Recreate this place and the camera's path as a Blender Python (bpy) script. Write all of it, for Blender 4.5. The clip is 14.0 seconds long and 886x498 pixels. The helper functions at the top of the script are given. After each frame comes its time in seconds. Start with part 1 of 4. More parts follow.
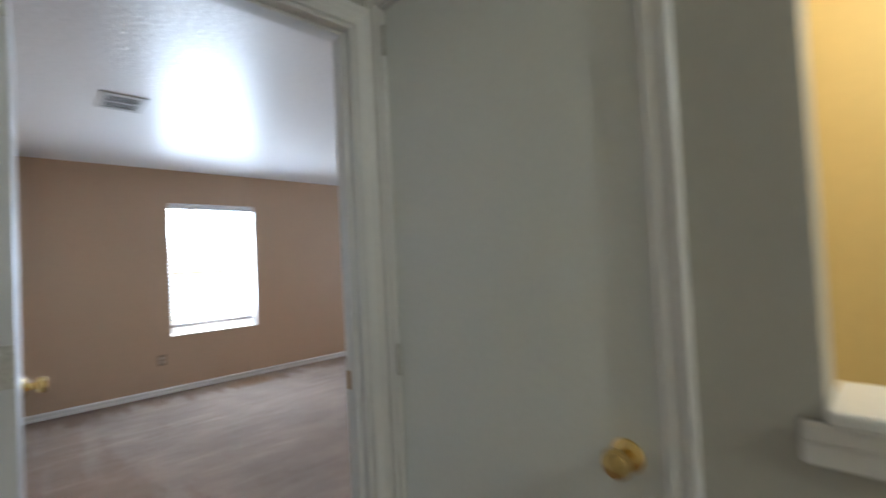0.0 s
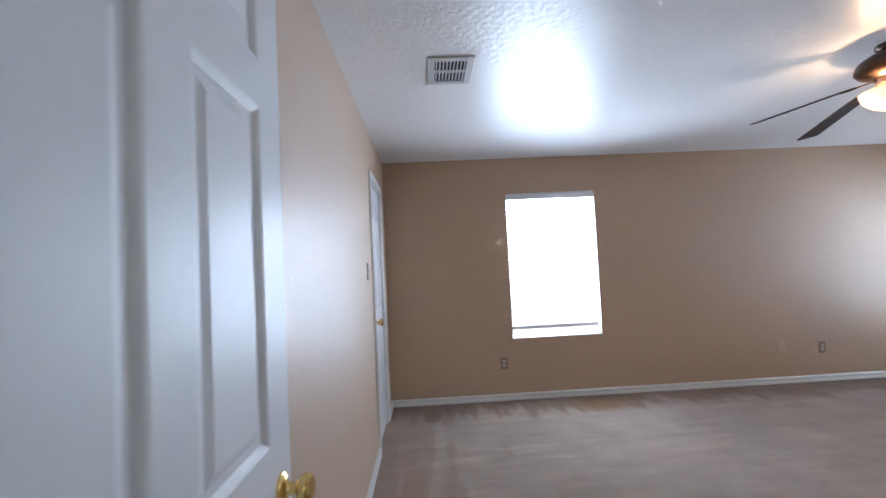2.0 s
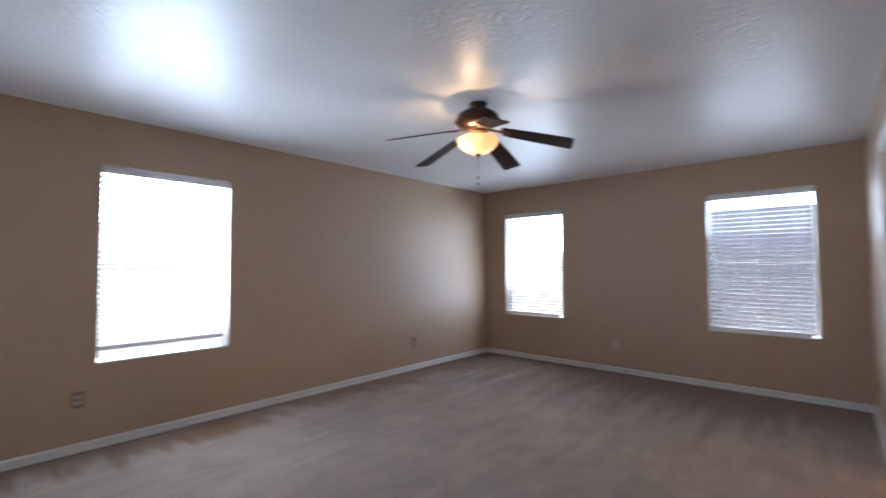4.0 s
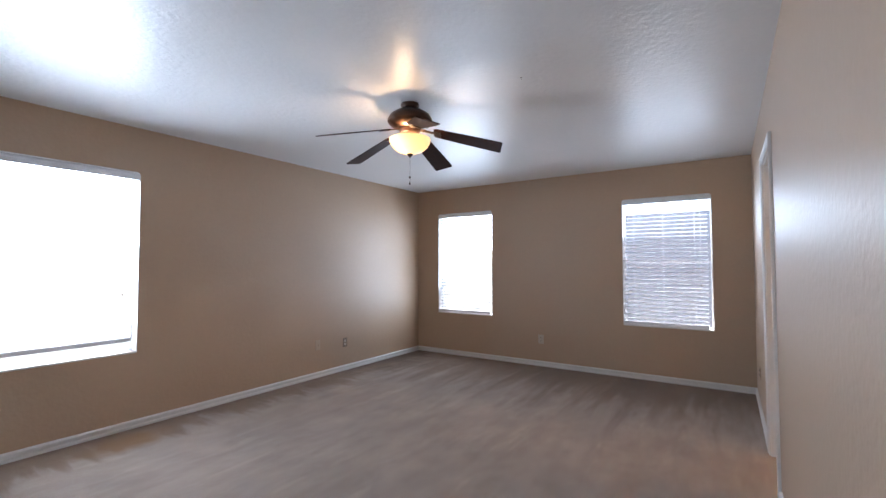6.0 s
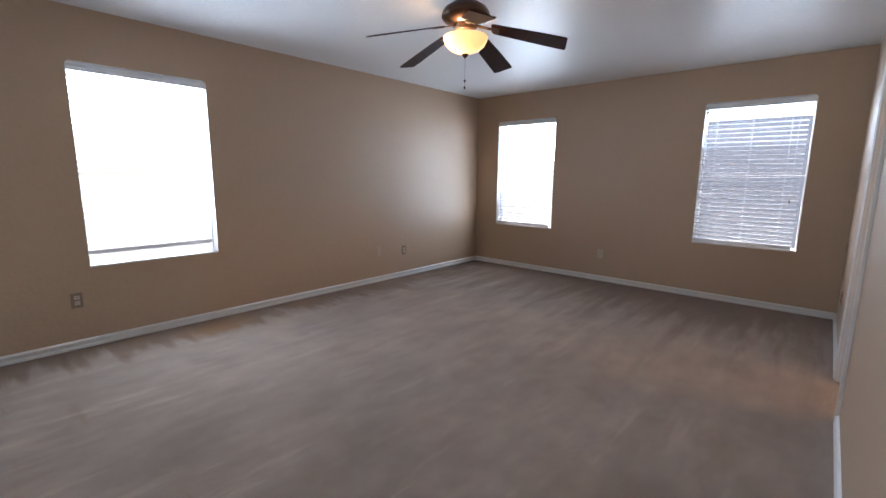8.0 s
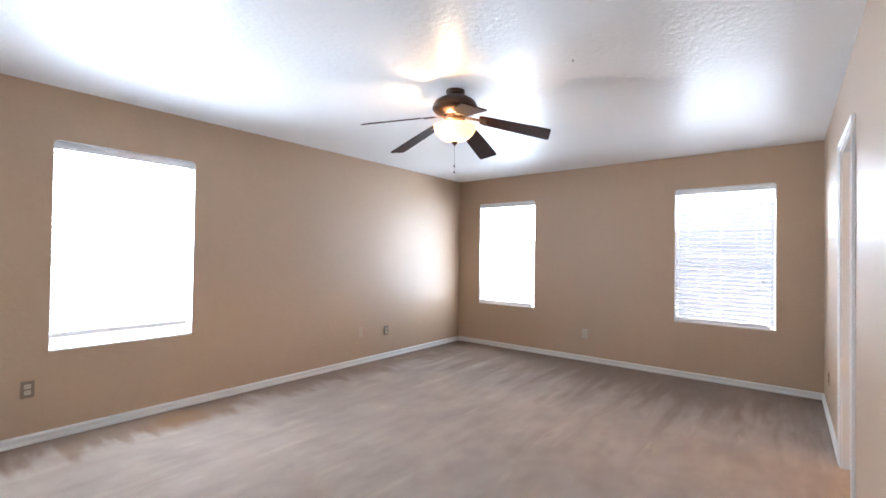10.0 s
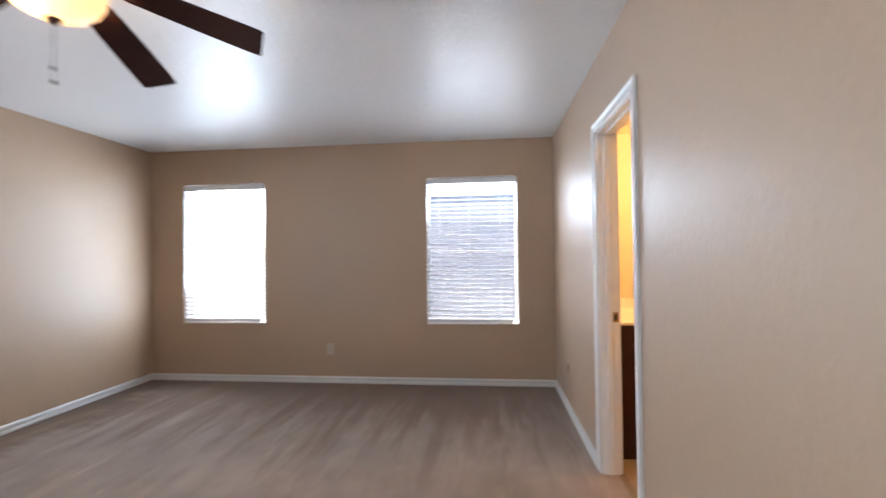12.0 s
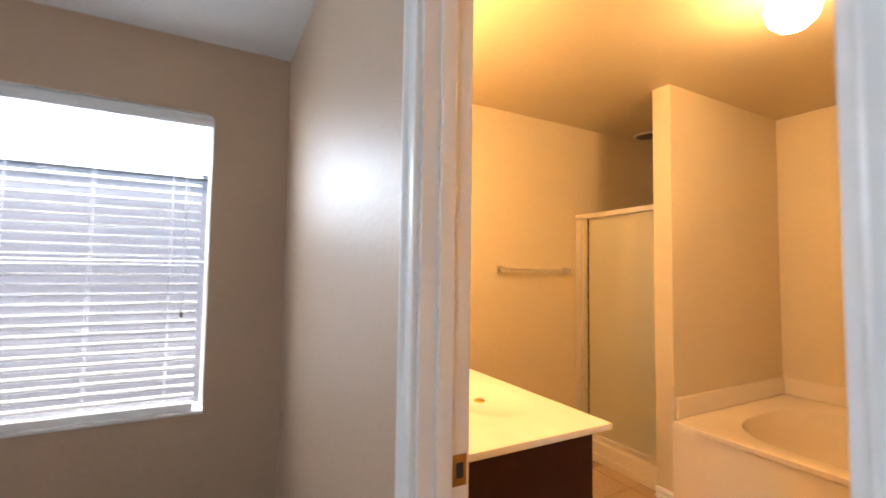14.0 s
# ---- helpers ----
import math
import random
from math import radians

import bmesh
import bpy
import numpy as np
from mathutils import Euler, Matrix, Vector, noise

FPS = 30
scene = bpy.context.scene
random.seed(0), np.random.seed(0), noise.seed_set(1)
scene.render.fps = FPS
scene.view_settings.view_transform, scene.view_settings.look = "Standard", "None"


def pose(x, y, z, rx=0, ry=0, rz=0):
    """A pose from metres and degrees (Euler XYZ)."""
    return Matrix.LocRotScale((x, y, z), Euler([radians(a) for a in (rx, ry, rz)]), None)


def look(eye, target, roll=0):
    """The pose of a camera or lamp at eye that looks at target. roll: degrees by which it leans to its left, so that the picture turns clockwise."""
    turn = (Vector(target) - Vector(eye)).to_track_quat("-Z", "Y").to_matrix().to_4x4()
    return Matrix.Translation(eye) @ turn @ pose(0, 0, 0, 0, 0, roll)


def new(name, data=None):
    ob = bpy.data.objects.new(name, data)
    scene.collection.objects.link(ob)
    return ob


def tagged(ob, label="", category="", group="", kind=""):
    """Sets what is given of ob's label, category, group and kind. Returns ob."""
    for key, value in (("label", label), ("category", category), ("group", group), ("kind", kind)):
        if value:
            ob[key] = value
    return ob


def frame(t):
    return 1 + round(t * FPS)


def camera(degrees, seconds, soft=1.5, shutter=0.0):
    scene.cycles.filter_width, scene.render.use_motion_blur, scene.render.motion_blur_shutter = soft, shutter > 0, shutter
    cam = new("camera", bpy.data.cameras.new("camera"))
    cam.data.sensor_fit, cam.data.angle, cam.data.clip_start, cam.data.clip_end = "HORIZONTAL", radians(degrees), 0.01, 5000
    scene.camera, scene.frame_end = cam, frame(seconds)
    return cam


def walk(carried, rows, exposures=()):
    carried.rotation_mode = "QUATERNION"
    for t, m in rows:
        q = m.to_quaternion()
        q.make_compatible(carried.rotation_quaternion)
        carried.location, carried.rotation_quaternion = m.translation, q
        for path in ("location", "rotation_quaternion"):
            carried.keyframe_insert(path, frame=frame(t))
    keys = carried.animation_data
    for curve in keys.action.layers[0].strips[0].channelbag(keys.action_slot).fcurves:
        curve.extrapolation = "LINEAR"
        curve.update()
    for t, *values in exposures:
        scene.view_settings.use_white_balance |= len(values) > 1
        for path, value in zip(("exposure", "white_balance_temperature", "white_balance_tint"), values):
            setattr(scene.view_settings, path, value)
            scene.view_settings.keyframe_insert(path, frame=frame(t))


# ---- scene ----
cam = camera(91.3, 14.0, shutter=0.5)
PATH = [
    (0, (-3.481, -0.031, 1.286), (-2.097, 1.411, 1.339), -2.9),
    (0.5, (-3.315, 0.176, 1.338), (-2.587, 2.037, 1.419), -0.2),
    (1, (-3.224, 0.511, 1.341), (-3.158, 2.506, 1.463), -1.3),
    (1.5, (-3.163, 0.821, 1.351), (-3.368, 2.809, 1.431), -1.2),
    (2, (-3.194, 1.111, 1.357), (-3.114, 3.108, 1.442), -2.8),
    (2.5, (-3.152, 1.331, 1.343), (-3.072, 3.327, 1.427), -1.8),
    (3, (-3.123, 1.469, 1.342), (-2.668, 3.415, 1.423), -0.2),
    (3.5, (-3.079, 1.532, 1.313), (-2.014, 3.222, 1.41), -0.9),
    (4, (-3.037, 1.476, 1.298), (-1.552, 2.813, 1.382), -0.2),
    (4.2, (-3.048, 1.469, 1.295), (-1.447, 2.665, 1.375), 0.2),
    (6.3, (-3.025, 1.435, 1.312), (-1.356, 2.534, 1.387), -0.1),
    (6.5, (-3.005, 1.415, 1.318), (-1.415, 2.627, 1.391), -0.4),
    (7, (-3.011, 1.425, 1.320), (-1.517, 2.754, 1.379), -0.5),
    (7.5, (-3.010, 1.436, 1.298), (-1.506, 2.750, 1.207), -0.1),
    (7.7, (-2.984, 1.405, 1.300), (-1.506, 2.713, 0.966), 0.5),
    (9.8, (-3.004, 1.460, 1.300), (-1.454, 2.724, 1.256), 0.9),
    (10, (-3.015, 1.501, 1.305), (-1.45, 2.746, 1.334), 0.8),
    (10.5, (-2.974, 1.541, 1.288), (-1.343, 2.699, 1.304), 0.1),
    (11, (-2.772, 1.645, 1.250), (-0.978, 2.529, 1.235), 0.3),
    (11.5, (-2.400, 1.760, 1.276), (-0.493, 2.358, 1.305), 1.0),
    (12, (-1.925, 1.880, 1.287), (0.064, 2.085, 1.318), -0.7),
    (12.5, (-1.408, 1.888, 1.278), (0.588, 1.803, 1.370), 0.0),
    (13, (-0.918, 1.874, 1.258), (1.062, 1.603, 1.336), 1.4),
    (13.5, (-0.423, 1.768, 1.310), (1.456, 1.084, 1.350), 0.8),
    (13.7, (-0.252, 1.702, 1.296), (1.576, 0.896, 1.377), 0.2),
    (13.8, (-0.143, 1.648, 1.297), (1.643, 0.756, 1.420), 0.7),
    (13.9, (-0.080, 1.607, 1.297), (1.690, 0.686, 1.430), 0.4),
    (14, (-0.044, 1.588, 1.303), (1.711, 0.638, 1.408), 0.8),
]
walk(cam, [(t, look(eye, target, roll)) for t, eye, target, roll in PATH],
     [(0, 2.84, 5760, 10), (0.8, 2.88, 5680, 12), (1.5, 2.82, 5600, 13), (2.5, 2.62, 5600, 13), (3.5, 2.45, 5620, 13), (4.2, 2.3, 5650, 13),
      (6.4, 2.74, 5720, 13), (7.05, 2.80, 5720, 13), (7.5, 2.32, 5750, 13), (9.8, 3.5, 5880, 12), (10.1, 3.45, 5880, 12), (10.5, 3.27, 5880, 12),
      (11, 3.02, 5980, 12), (12, 3.04, 5950, 12), (13.5, 3.0, 5880, 12), (14, 2.92, 6130, 12)])

# ---- world, sun, exposure ----
world = bpy.data.worlds.new("world")
scene.world = world
world.use_nodes = True
_n = world.node_tree.nodes
_l = world.node_tree.links
sky = _n.new("ShaderNodeTexSky")
sky.sky_type = "NISHITA"
sky.sun_disc = False
sky.sun_elevation = radians(53.2)
sky.sun_rotation = radians(43.5)
sky.dust_density = 4.0
sky.air_density = 1.0
sky.ozone_density = 1.0
_l.new(sky.outputs[0], _n["Background"].inputs[0])
_n["Background"].inputs[1].default_value = 0.15

sun_data = bpy.data.lights.new("sun", "SUN")
sun_data.energy = 2.0
sun_data.angle = radians(0.6)
sun_data.color = (1.0, 0.95, 0.88)
sun = new("sun", sun_data)
sun.matrix_world = look((9, 9.5, 17.5), (0, 0, 0))


def window_light(name, m, w, h, watts):
    """Sky light that enters through one window's opening, between the sash and the blind."""
    d = bpy.data.lights.new(name, "AREA")
    d.shape, d.size, d.size_y, d.energy = "RECTANGLE", w, h, watts
    d.color = (0.76, 0.89, 1.0)
    new(name, d).matrix_world = m


window_light("window_light_north", look((-1.90, 5.562, 1.375), (-1.90, 4.0, 1.55)), 0.90, 1.38, 12.4)
window_light("window_light_east_2", look((2.477, 2.04, 1.82), (1.0, 2.04, 2.40)), 0.885, 0.48, 2.0)
window_light("window_light_east", look((2.477, 4.65, 1.34), (1.0, 4.65, 1.60)), 0.885, 1.45, 5.7)

# ---- plan ----
W, E, S, N, H = -3.6, 2.395, 1.23, 5.48, 2.44
S0 = 1.12            # hall and bathroom face of the south wall
HW, HE = -3.685, -2.655   # hall walls
BY = -2.02           # bathroom back wall
ENTRY = (-3.578, -2.717, 2.05)
BATH = (0.060, 0.723, 2.01)
CLOSET = (4.40, 5.05, 2.07)
WIN_Z = (0.60, 2.075)


# ---- materials ----
def material(name, color, rough=0.5, metal=0.0, vary=0.06, scale=3.0, fine=60.0, bump=0.0, bump_scale=200.0,
             spec=0.5, emit=None, emit_strength=0.0, rough_vary=0.0, bump_depth=0.004):
    m = bpy.data.materials.new(name)
    m.use_nodes = True
    nt = m.node_tree
    b = nt.nodes["Principled BSDF"]
    tc = nt.nodes.new("ShaderNodeTexCoord")
    n1 = nt.nodes.new("ShaderNodeTexNoise")
    n1.inputs["Scale"].default_value = scale
    n1.inputs["Detail"].default_value = 4
    n2 = nt.nodes.new("ShaderNodeTexNoise")
    n2.inputs["Scale"].default_value = fine
    n2.inputs["Detail"].default_value = 3
    nt.links.new(tc.outputs["Object"], n1.inputs["Vector"])
    nt.links.new(tc.outputs["Object"], n2.inputs["Vector"])
    add = nt.nodes.new("ShaderNodeMath")
    add.operation = "ADD"
    nt.links.new(n1.outputs["Fac"], add.inputs[0])
    nt.links.new(n2.outputs["Fac"], add.inputs[1])
    mr = nt.nodes.new("ShaderNodeMapRange")
    mr.inputs["From Min"].default_value = 0.6
    mr.inputs["From Max"].default_value = 1.4
    mr.inputs["To Min"].default_value = 1 - vary
    mr.inputs["To Max"].default_value = 1 + vary
    nt.links.new(add.outputs[0], mr.inputs["Value"])
    mul = nt.nodes.new("ShaderNodeVectorMath")
    mul.operation = "SCALE"
    mul.inputs[0].default_value = color
    nt.links.new(mr.outputs[0], mul.inputs["Scale"])
    nt.links.new(mul.outputs[0], b.inputs["Base Color"])
    b.inputs["Roughness"].default_value = rough
    if rough_vary:
        rr = nt.nodes.new("ShaderNodeMapRange")
        rr.inputs["To Min"].default_value = rough - rough_vary
        rr.inputs["To Max"].default_value = rough + rough_vary
        nt.links.new(n1.outputs["Fac"], rr.inputs["Value"])
        nt.links.new(rr.outputs[0], b.inputs["Roughness"])
    b.inputs["Metallic"].default_value = metal
    b.inputs["Specular IOR Level"].default_value = spec
    if bump:
        n3 = nt.nodes.new("ShaderNodeTexNoise")
        n3.inputs["Scale"].default_value = bump_scale
        n3.inputs["Detail"].default_value = 3
        nt.links.new(tc.outputs["Object"], n3.inputs["Vector"])
        bp = nt.nodes.new("ShaderNodeBump")
        bp.inputs["Strength"].default_value = bump
        bp.inputs["Distance"].default_value = bump_depth
        nt.links.new(n3.outputs["Fac"], bp.inputs["Height"])
        nt.links.new(bp.outputs[0], b.inputs["Normal"])
    if emit:
        b.inputs["Emission Color"].default_value = (*emit, 1)
        b.inputs["Emission Strength"].default_value = emit_strength
    return m


def carpet_material():
    """Cut-pile carpet with brushed lanes, wear and one rust stain under the north window."""
    m = material("carpet", (0.385, 0.298, 0.240), 0.95, vary=0.10, scale=1.6, fine=240, bump=0.9, bump_scale=330, spec=0.1)
    nt = m.node_tree
    b = nt.nodes["Principled BSDF"]
    base = b.inputs["Base Color"].links[0].from_socket
    tc = nt.nodes["Texture Coordinate"]

    def lanes(rot, sx, sy, scale, lo, hi):
        mp = nt.nodes.new("ShaderNodeMapping")
        mp.inputs["Rotation"].default_value = (0, 0, radians(rot))
        mp.inputs["Scale"].default_value = (sx, sy, 1)
        nt.links.new(tc.outputs["Object"], mp.inputs["Vector"])
        nz = nt.nodes.new("ShaderNodeTexNoise")
        nz.inputs["Scale"].default_value = scale
        nz.inputs["Detail"].default_value = 5
        nz.inputs["Roughness"].default_value = 0.6
        nt.links.new(mp.outputs[0], nz.inputs["Vector"])
        r = nt.nodes.new("ShaderNodeMapRange")
        r.inputs["From Min"].default_value = 0.35
        r.inputs["From Max"].default_value = 0.65
        r.inputs["To Min"].default_value = lo
        r.inputs["To Max"].default_value = hi
        nt.links.new(nz.outputs["Fac"], r.inputs["Value"])
        return r.outputs[0]

    def times(a, f):
        v = nt.nodes.new("ShaderNodeVectorMath")
        v.operation = "SCALE"
        nt.links.new(a, v.inputs[0])
        nt.links.new(f, v.inputs["Scale"])
        return v.outputs[0]

    def mixed(f, a, b):
        mx = nt.nodes.new("ShaderNodeMix")
        mx.data_type = "RGBA"
        for sock, v in (("Factor", f), ("A", a), ("B", b)):
            if isinstance(v, tuple):
                mx.inputs[sock].default_value = v
            else:
                nt.links.new(v, mx.inputs[sock])
        return mx.outputs["Result"]

    def scuffs(rot, sx, sy, scale):
        f = lanes(rot, sx, sy, scale, 0.0, 1.0)
        r3 = nt.nodes.new("ShaderNodeMapRange")
        r3.inputs["From Min"].default_value, r3.inputs["From Max"].default_value = 0.86, 1.0
        r3.inputs["To Min"].default_value, r3.inputs["To Max"].default_value = 1.0, 1.12
        nt.links.new(f, r3.inputs["Value"])
        return r3.outputs[0]

    field = lanes(40, 1, 1, 0.55, -0.6, 1.6)
    along_x, along_y = lanes(3, 0.75, 3.6, 2.4, 0.0, 1.0), lanes(99, 0.8, 2.6, 2.1, 0.0, 1.0)
    stroke = mixed(field, along_x, along_y)
    tone = mixed(stroke, (0.90, 0.885, 0.86, 1), (1.07, 1.08, 1.09, 1))
    mul = nt.nodes.new("ShaderNodeVectorMath")
    mul.operation = "MULTIPLY"
    nt.links.new(base, mul.inputs[0])
    nt.links.new(tone, mul.inputs[1])
    # crushed pile before the north window and by the east wall, where colour also dims the floor
    sep = nt.nodes.new("ShaderNodeSeparateXYZ")
    nt.links.new(tc.outputs["Object"], sep.inputs[0])

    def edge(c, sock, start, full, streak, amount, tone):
        """Browner, darker pile past a ragged line; streak pushes the line to and fro."""
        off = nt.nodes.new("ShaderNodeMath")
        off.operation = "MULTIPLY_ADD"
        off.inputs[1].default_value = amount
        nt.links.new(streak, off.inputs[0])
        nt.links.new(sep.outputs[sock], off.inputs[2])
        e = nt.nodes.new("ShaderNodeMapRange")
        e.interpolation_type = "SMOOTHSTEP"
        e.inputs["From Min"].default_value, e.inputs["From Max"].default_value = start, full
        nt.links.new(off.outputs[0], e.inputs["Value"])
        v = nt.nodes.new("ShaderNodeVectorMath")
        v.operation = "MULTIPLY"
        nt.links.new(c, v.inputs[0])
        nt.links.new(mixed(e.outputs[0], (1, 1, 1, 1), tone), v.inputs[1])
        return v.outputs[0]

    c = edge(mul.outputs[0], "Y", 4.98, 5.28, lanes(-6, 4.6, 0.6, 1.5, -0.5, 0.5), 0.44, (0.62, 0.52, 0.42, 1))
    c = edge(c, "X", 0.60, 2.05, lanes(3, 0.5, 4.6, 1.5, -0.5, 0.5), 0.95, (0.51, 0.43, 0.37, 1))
    c = edge(c, "X", -2.80, -3.20, lanes(7, 4.2, 0.45, 1.2, -0.5, 0.5), 1.0, (0.84, 0.77, 0.71, 1))
    c = times(c, lanes(30, 1.0, 1.0, 1.2, 0.86, 1.10))
    c = times(c, lanes(70, 1.0, 1.6, 5.0, 0.94, 1.05))
    c = times(c, scuffs(38, 0.9, 7.0, 1.3))
    c = times(c, scuffs(118, 0.8, 6.0, 1.1))
    b.inputs["Sheen Weight"].default_value = 0.25
    b.inputs["Sheen Roughness"].default_value = 0.5
    # rust stain
    sub = nt.nodes.new("ShaderNodeVectorMath")
    sub.operation = "SUBTRACT"
    sub.inputs[1].default_value = (-1.60, 5.20, 0)
    nt.links.new(tc.outputs["Object"], sub.inputs[0])
    st = nt.nodes.new("ShaderNodeMapping")
    st.inputs["Scale"].default_value = (2.7, 4.4, 1)
    nt.links.new(sub.outputs[0], st.inputs["Vector"])
    ln = nt.nodes.new("ShaderNodeVectorMath")
    ln.operation = "LENGTH"
    nt.links.new(st.outputs[0], ln.inputs[0])
    nz = nt.nodes.new("ShaderNodeTexNoise")
    nz.inputs["Scale"].default_value = 9
    nz.inputs["Detail"].default_value = 5
    nt.links.new(tc.outputs["Object"], nz.inputs["Vector"])
    ad = nt.nodes.new("ShaderNodeMath")
    ad.operation = "ADD"
    nt.links.new(ln.outputs["Value"], ad.inputs[0])
    nt.links.new(nz.outputs["Fac"], ad.inputs[1])
    r = nt.nodes.new("ShaderNodeMapRange")
    r.inputs["From Min"].default_value = 0.9
    r.inputs["From Max"].default_value = 1.5
    r.inputs["To Min"].default_value = 0.9
    r.inputs["To Max"].default_value = 0.0
    nt.links.new(ad.outputs[0], r.inputs["Value"])
    mix = nt.nodes.new("ShaderNodeMix")
    mix.data_type = "RGBA"
    mix.inputs["B"].default_value = (0.24, 0.118, 0.040, 1)
    nt.links.new(r.outputs[0], mix.inputs["Factor"])
    nt.links.new(c, mix.inputs["A"])
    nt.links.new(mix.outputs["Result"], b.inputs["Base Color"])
    return m


def glass_material(name, rough=0.0, color=(1, 1, 1), bump=0.0):
    m = material(name, color, rough, vary=0.0, bump=bump, bump_scale=140)
    b = m.node_tree.nodes["Principled BSDF"]
    b.inputs["Transmission Weight"].default_value = 1.0
    b.inputs["IOR"].default_value = 1.45
    return m


M = {
    "wall": material("tan_wall_paint", (0.475, 0.332, 0.216), 0.45, vary=0.03, scale=1.2, fine=30, bump=0.5, bump_scale=36, spec=0.38),
    "ceiling": material("gloss_ceiling_paint", (0.80, 0.79, 0.785), 0.385, vary=0.025, scale=1.5, fine=40, bump=1.0, bump_scale=33, spec=0.5, bump_depth=0.0036),
    "hall": material("hall_wall_paint", (0.44, 0.428, 0.385), 0.45, vary=0.03, scale=1.4, fine=30, bump=0.15, bump_scale=60),
    "yellow": material("yellow_wall_paint", (0.66, 0.50, 0.21), 0.5, vary=0.03, scale=1.4, fine=30, bump=0.15, bump_scale=60),
    "bath": material("bathroom_wall_paint", (0.57, 0.478, 0.305), 0.42, vary=0.03, scale=1.3, fine=35, bump=0.2, bump_scale=55),
    "trim": material("white_trim_paint", (0.74, 0.73, 0.71), 0.32, vary=0.03, scale=5, fine=50, bump=0.05, bump_scale=90),
    "door": material("white_door_paint", (0.66, 0.665, 0.67), 0.42, vary=0.02, scale=4, fine=60, bump=0.06, bump_scale=70),
    "greydoor": material("grey_painted_door", (0.74, 0.75, 0.71), 0.4, vary=0.03, scale=3, fine=60, bump=0.06, bump_scale=70),
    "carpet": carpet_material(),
    "vinyl": material("tan_vinyl_floor", (0.35, 0.25, 0.155), 0.35, vary=0.14, scale=5, fine=40, bump=0.1, bump_scale=50),
    "grout": material("vinyl_joint", (0.28, 0.195, 0.12), 0.6),
    "darkbrass": material("aged_brass", (0.38, 0.22, 0.08), 0.35, 1.0, vary=0.15, scale=30),
    "brass": material("polished_brass", (0.80, 0.58, 0.22), 0.18, 1.0, vary=0.04, scale=20),
    "chrome": material("chrome", (0.78, 0.77, 0.75), 0.16, 1.0, vary=0.03, scale=20),
    "steel": material("painted_hinge", (0.55, 0.54, 0.50), 0.4, 0.5, vary=0.2, scale=40, fine=140),
    "bronze": material("dark_bronze", (0.065, 0.036, 0.023), 0.32, 0.7, vary=0.15, scale=20),
    "walnut": material("dark_walnut_blade", (0.040, 0.013, 0.008), 0.55, vary=0.3, scale=6, fine=50, spec=0.08),
    "espresso": material("dark_brown_wood", (0.036, 0.0085, 0.0045), 0.5, vary=0.25, scale=5, fine=60, spec=0.25),
    "slat": material("white_slat", (0.80, 0.80, 0.80), 0.4, vary=0.02, scale=8),
    "vinylframe": material("white_vinyl", (0.80, 0.80, 0.80), 0.35, vary=0.02),
    "plate": material("ivory_plate", (0.54, 0.48, 0.39), 0.35, vary=0.03),
    "tanplate": material("tan_plate", (0.52, 0.41, 0.30), 0.35, vary=0.03),
    "brownplate": material("brown_plate", (0.24, 0.18, 0.13), 0.35, vary=0.05),
    "dark": material("dark_slot", (0.02, 0.02, 0.02), 0.6),
    "vent": material("grey_vent_paint", (0.55, 0.54, 0.53), 0.4, vary=0.05),
    "marble": material("cultured_marble", (0.80, 0.76, 0.66), 0.16, vary=0.03, scale=4, fine=20),
    "tub": material("bone_acrylic", (0.67, 0.585, 0.45), 0.22, vary=0.02),
    "glass": glass_material("window_glass"),
    "obscure": glass_material("obscure_shower_glass", 0.30, (0.95, 0.93, 0.82), bump=0.4),
    "bowl": material("amber_glass_bowl", (0.62, 0.47, 0.28), 0.35, vary=0.12, scale=9, fine=30, emit=(1.0, 0.66, 0.33), emit_strength=0.06),
    "globe": material("lit_globe", (0.9, 0.88, 0.82), 0.4, vary=0.0, emit=(1.0, 0.80, 0.50), emit_strength=3.0),
    "siding": material("pale_siding", (0.20, 0.20, 0.205), 0.7, vary=0.06, scale=1.5),
    "shingle": material("roof_shingle", (0.095, 0.096, 0.10), 0.85, vary=0.05, scale=1, fine=6),
    "grass": material("dry_lawn", (0.12, 0.115, 0.08), 0.9, vary=0.3, scale=0.5, fine=6),
}
# a broad satin film over the wall paint
_b = M["wall"].node_tree.nodes["Principled BSDF"]
_b.inputs["Coat Weight"].default_value = 0.9
_b.inputs["Coat Roughness"].default_value = 0.56

# thin vinyl slats let some light through
_nt = M["slat"].node_tree
_tr = _nt.nodes.new("ShaderNodeBsdfTranslucent")
_tr.inputs["Color"].default_value = (0.85, 0.86, 0.88, 1)
_mx = _nt.nodes.new("ShaderNodeMixShader")
_mx.inputs[0].default_value = 0.10
_nt.links.new(_nt.nodes["Principled BSDF"].outputs[0], _mx.inputs[1])
_nt.links.new(_tr.outputs[0], _mx.inputs[2])
_nt.links.new(_mx.outputs[0], _nt.nodes["Material Output"].inputs[0])

# the shower glass is frosted: part of the light scatters in its face
_nt = M["obscure"].node_tree
_df = _nt.nodes.new("ShaderNodeBsdfDiffuse")
_df.inputs["Color"].default_value = (0.62, 0.57, 0.40, 1)
_mx = _nt.nodes.new("ShaderNodeMixShader")
_mx.inputs[0].default_value = 0.5
_nt.links.new(_nt.nodes["Principled BSDF"].outputs[0], _mx.inputs[1])
_nt.links.new(_df.outputs[0], _mx.inputs[2])
_nt.links.new(_mx.outputs[0], _nt.nodes["Material Output"].inputs[0])

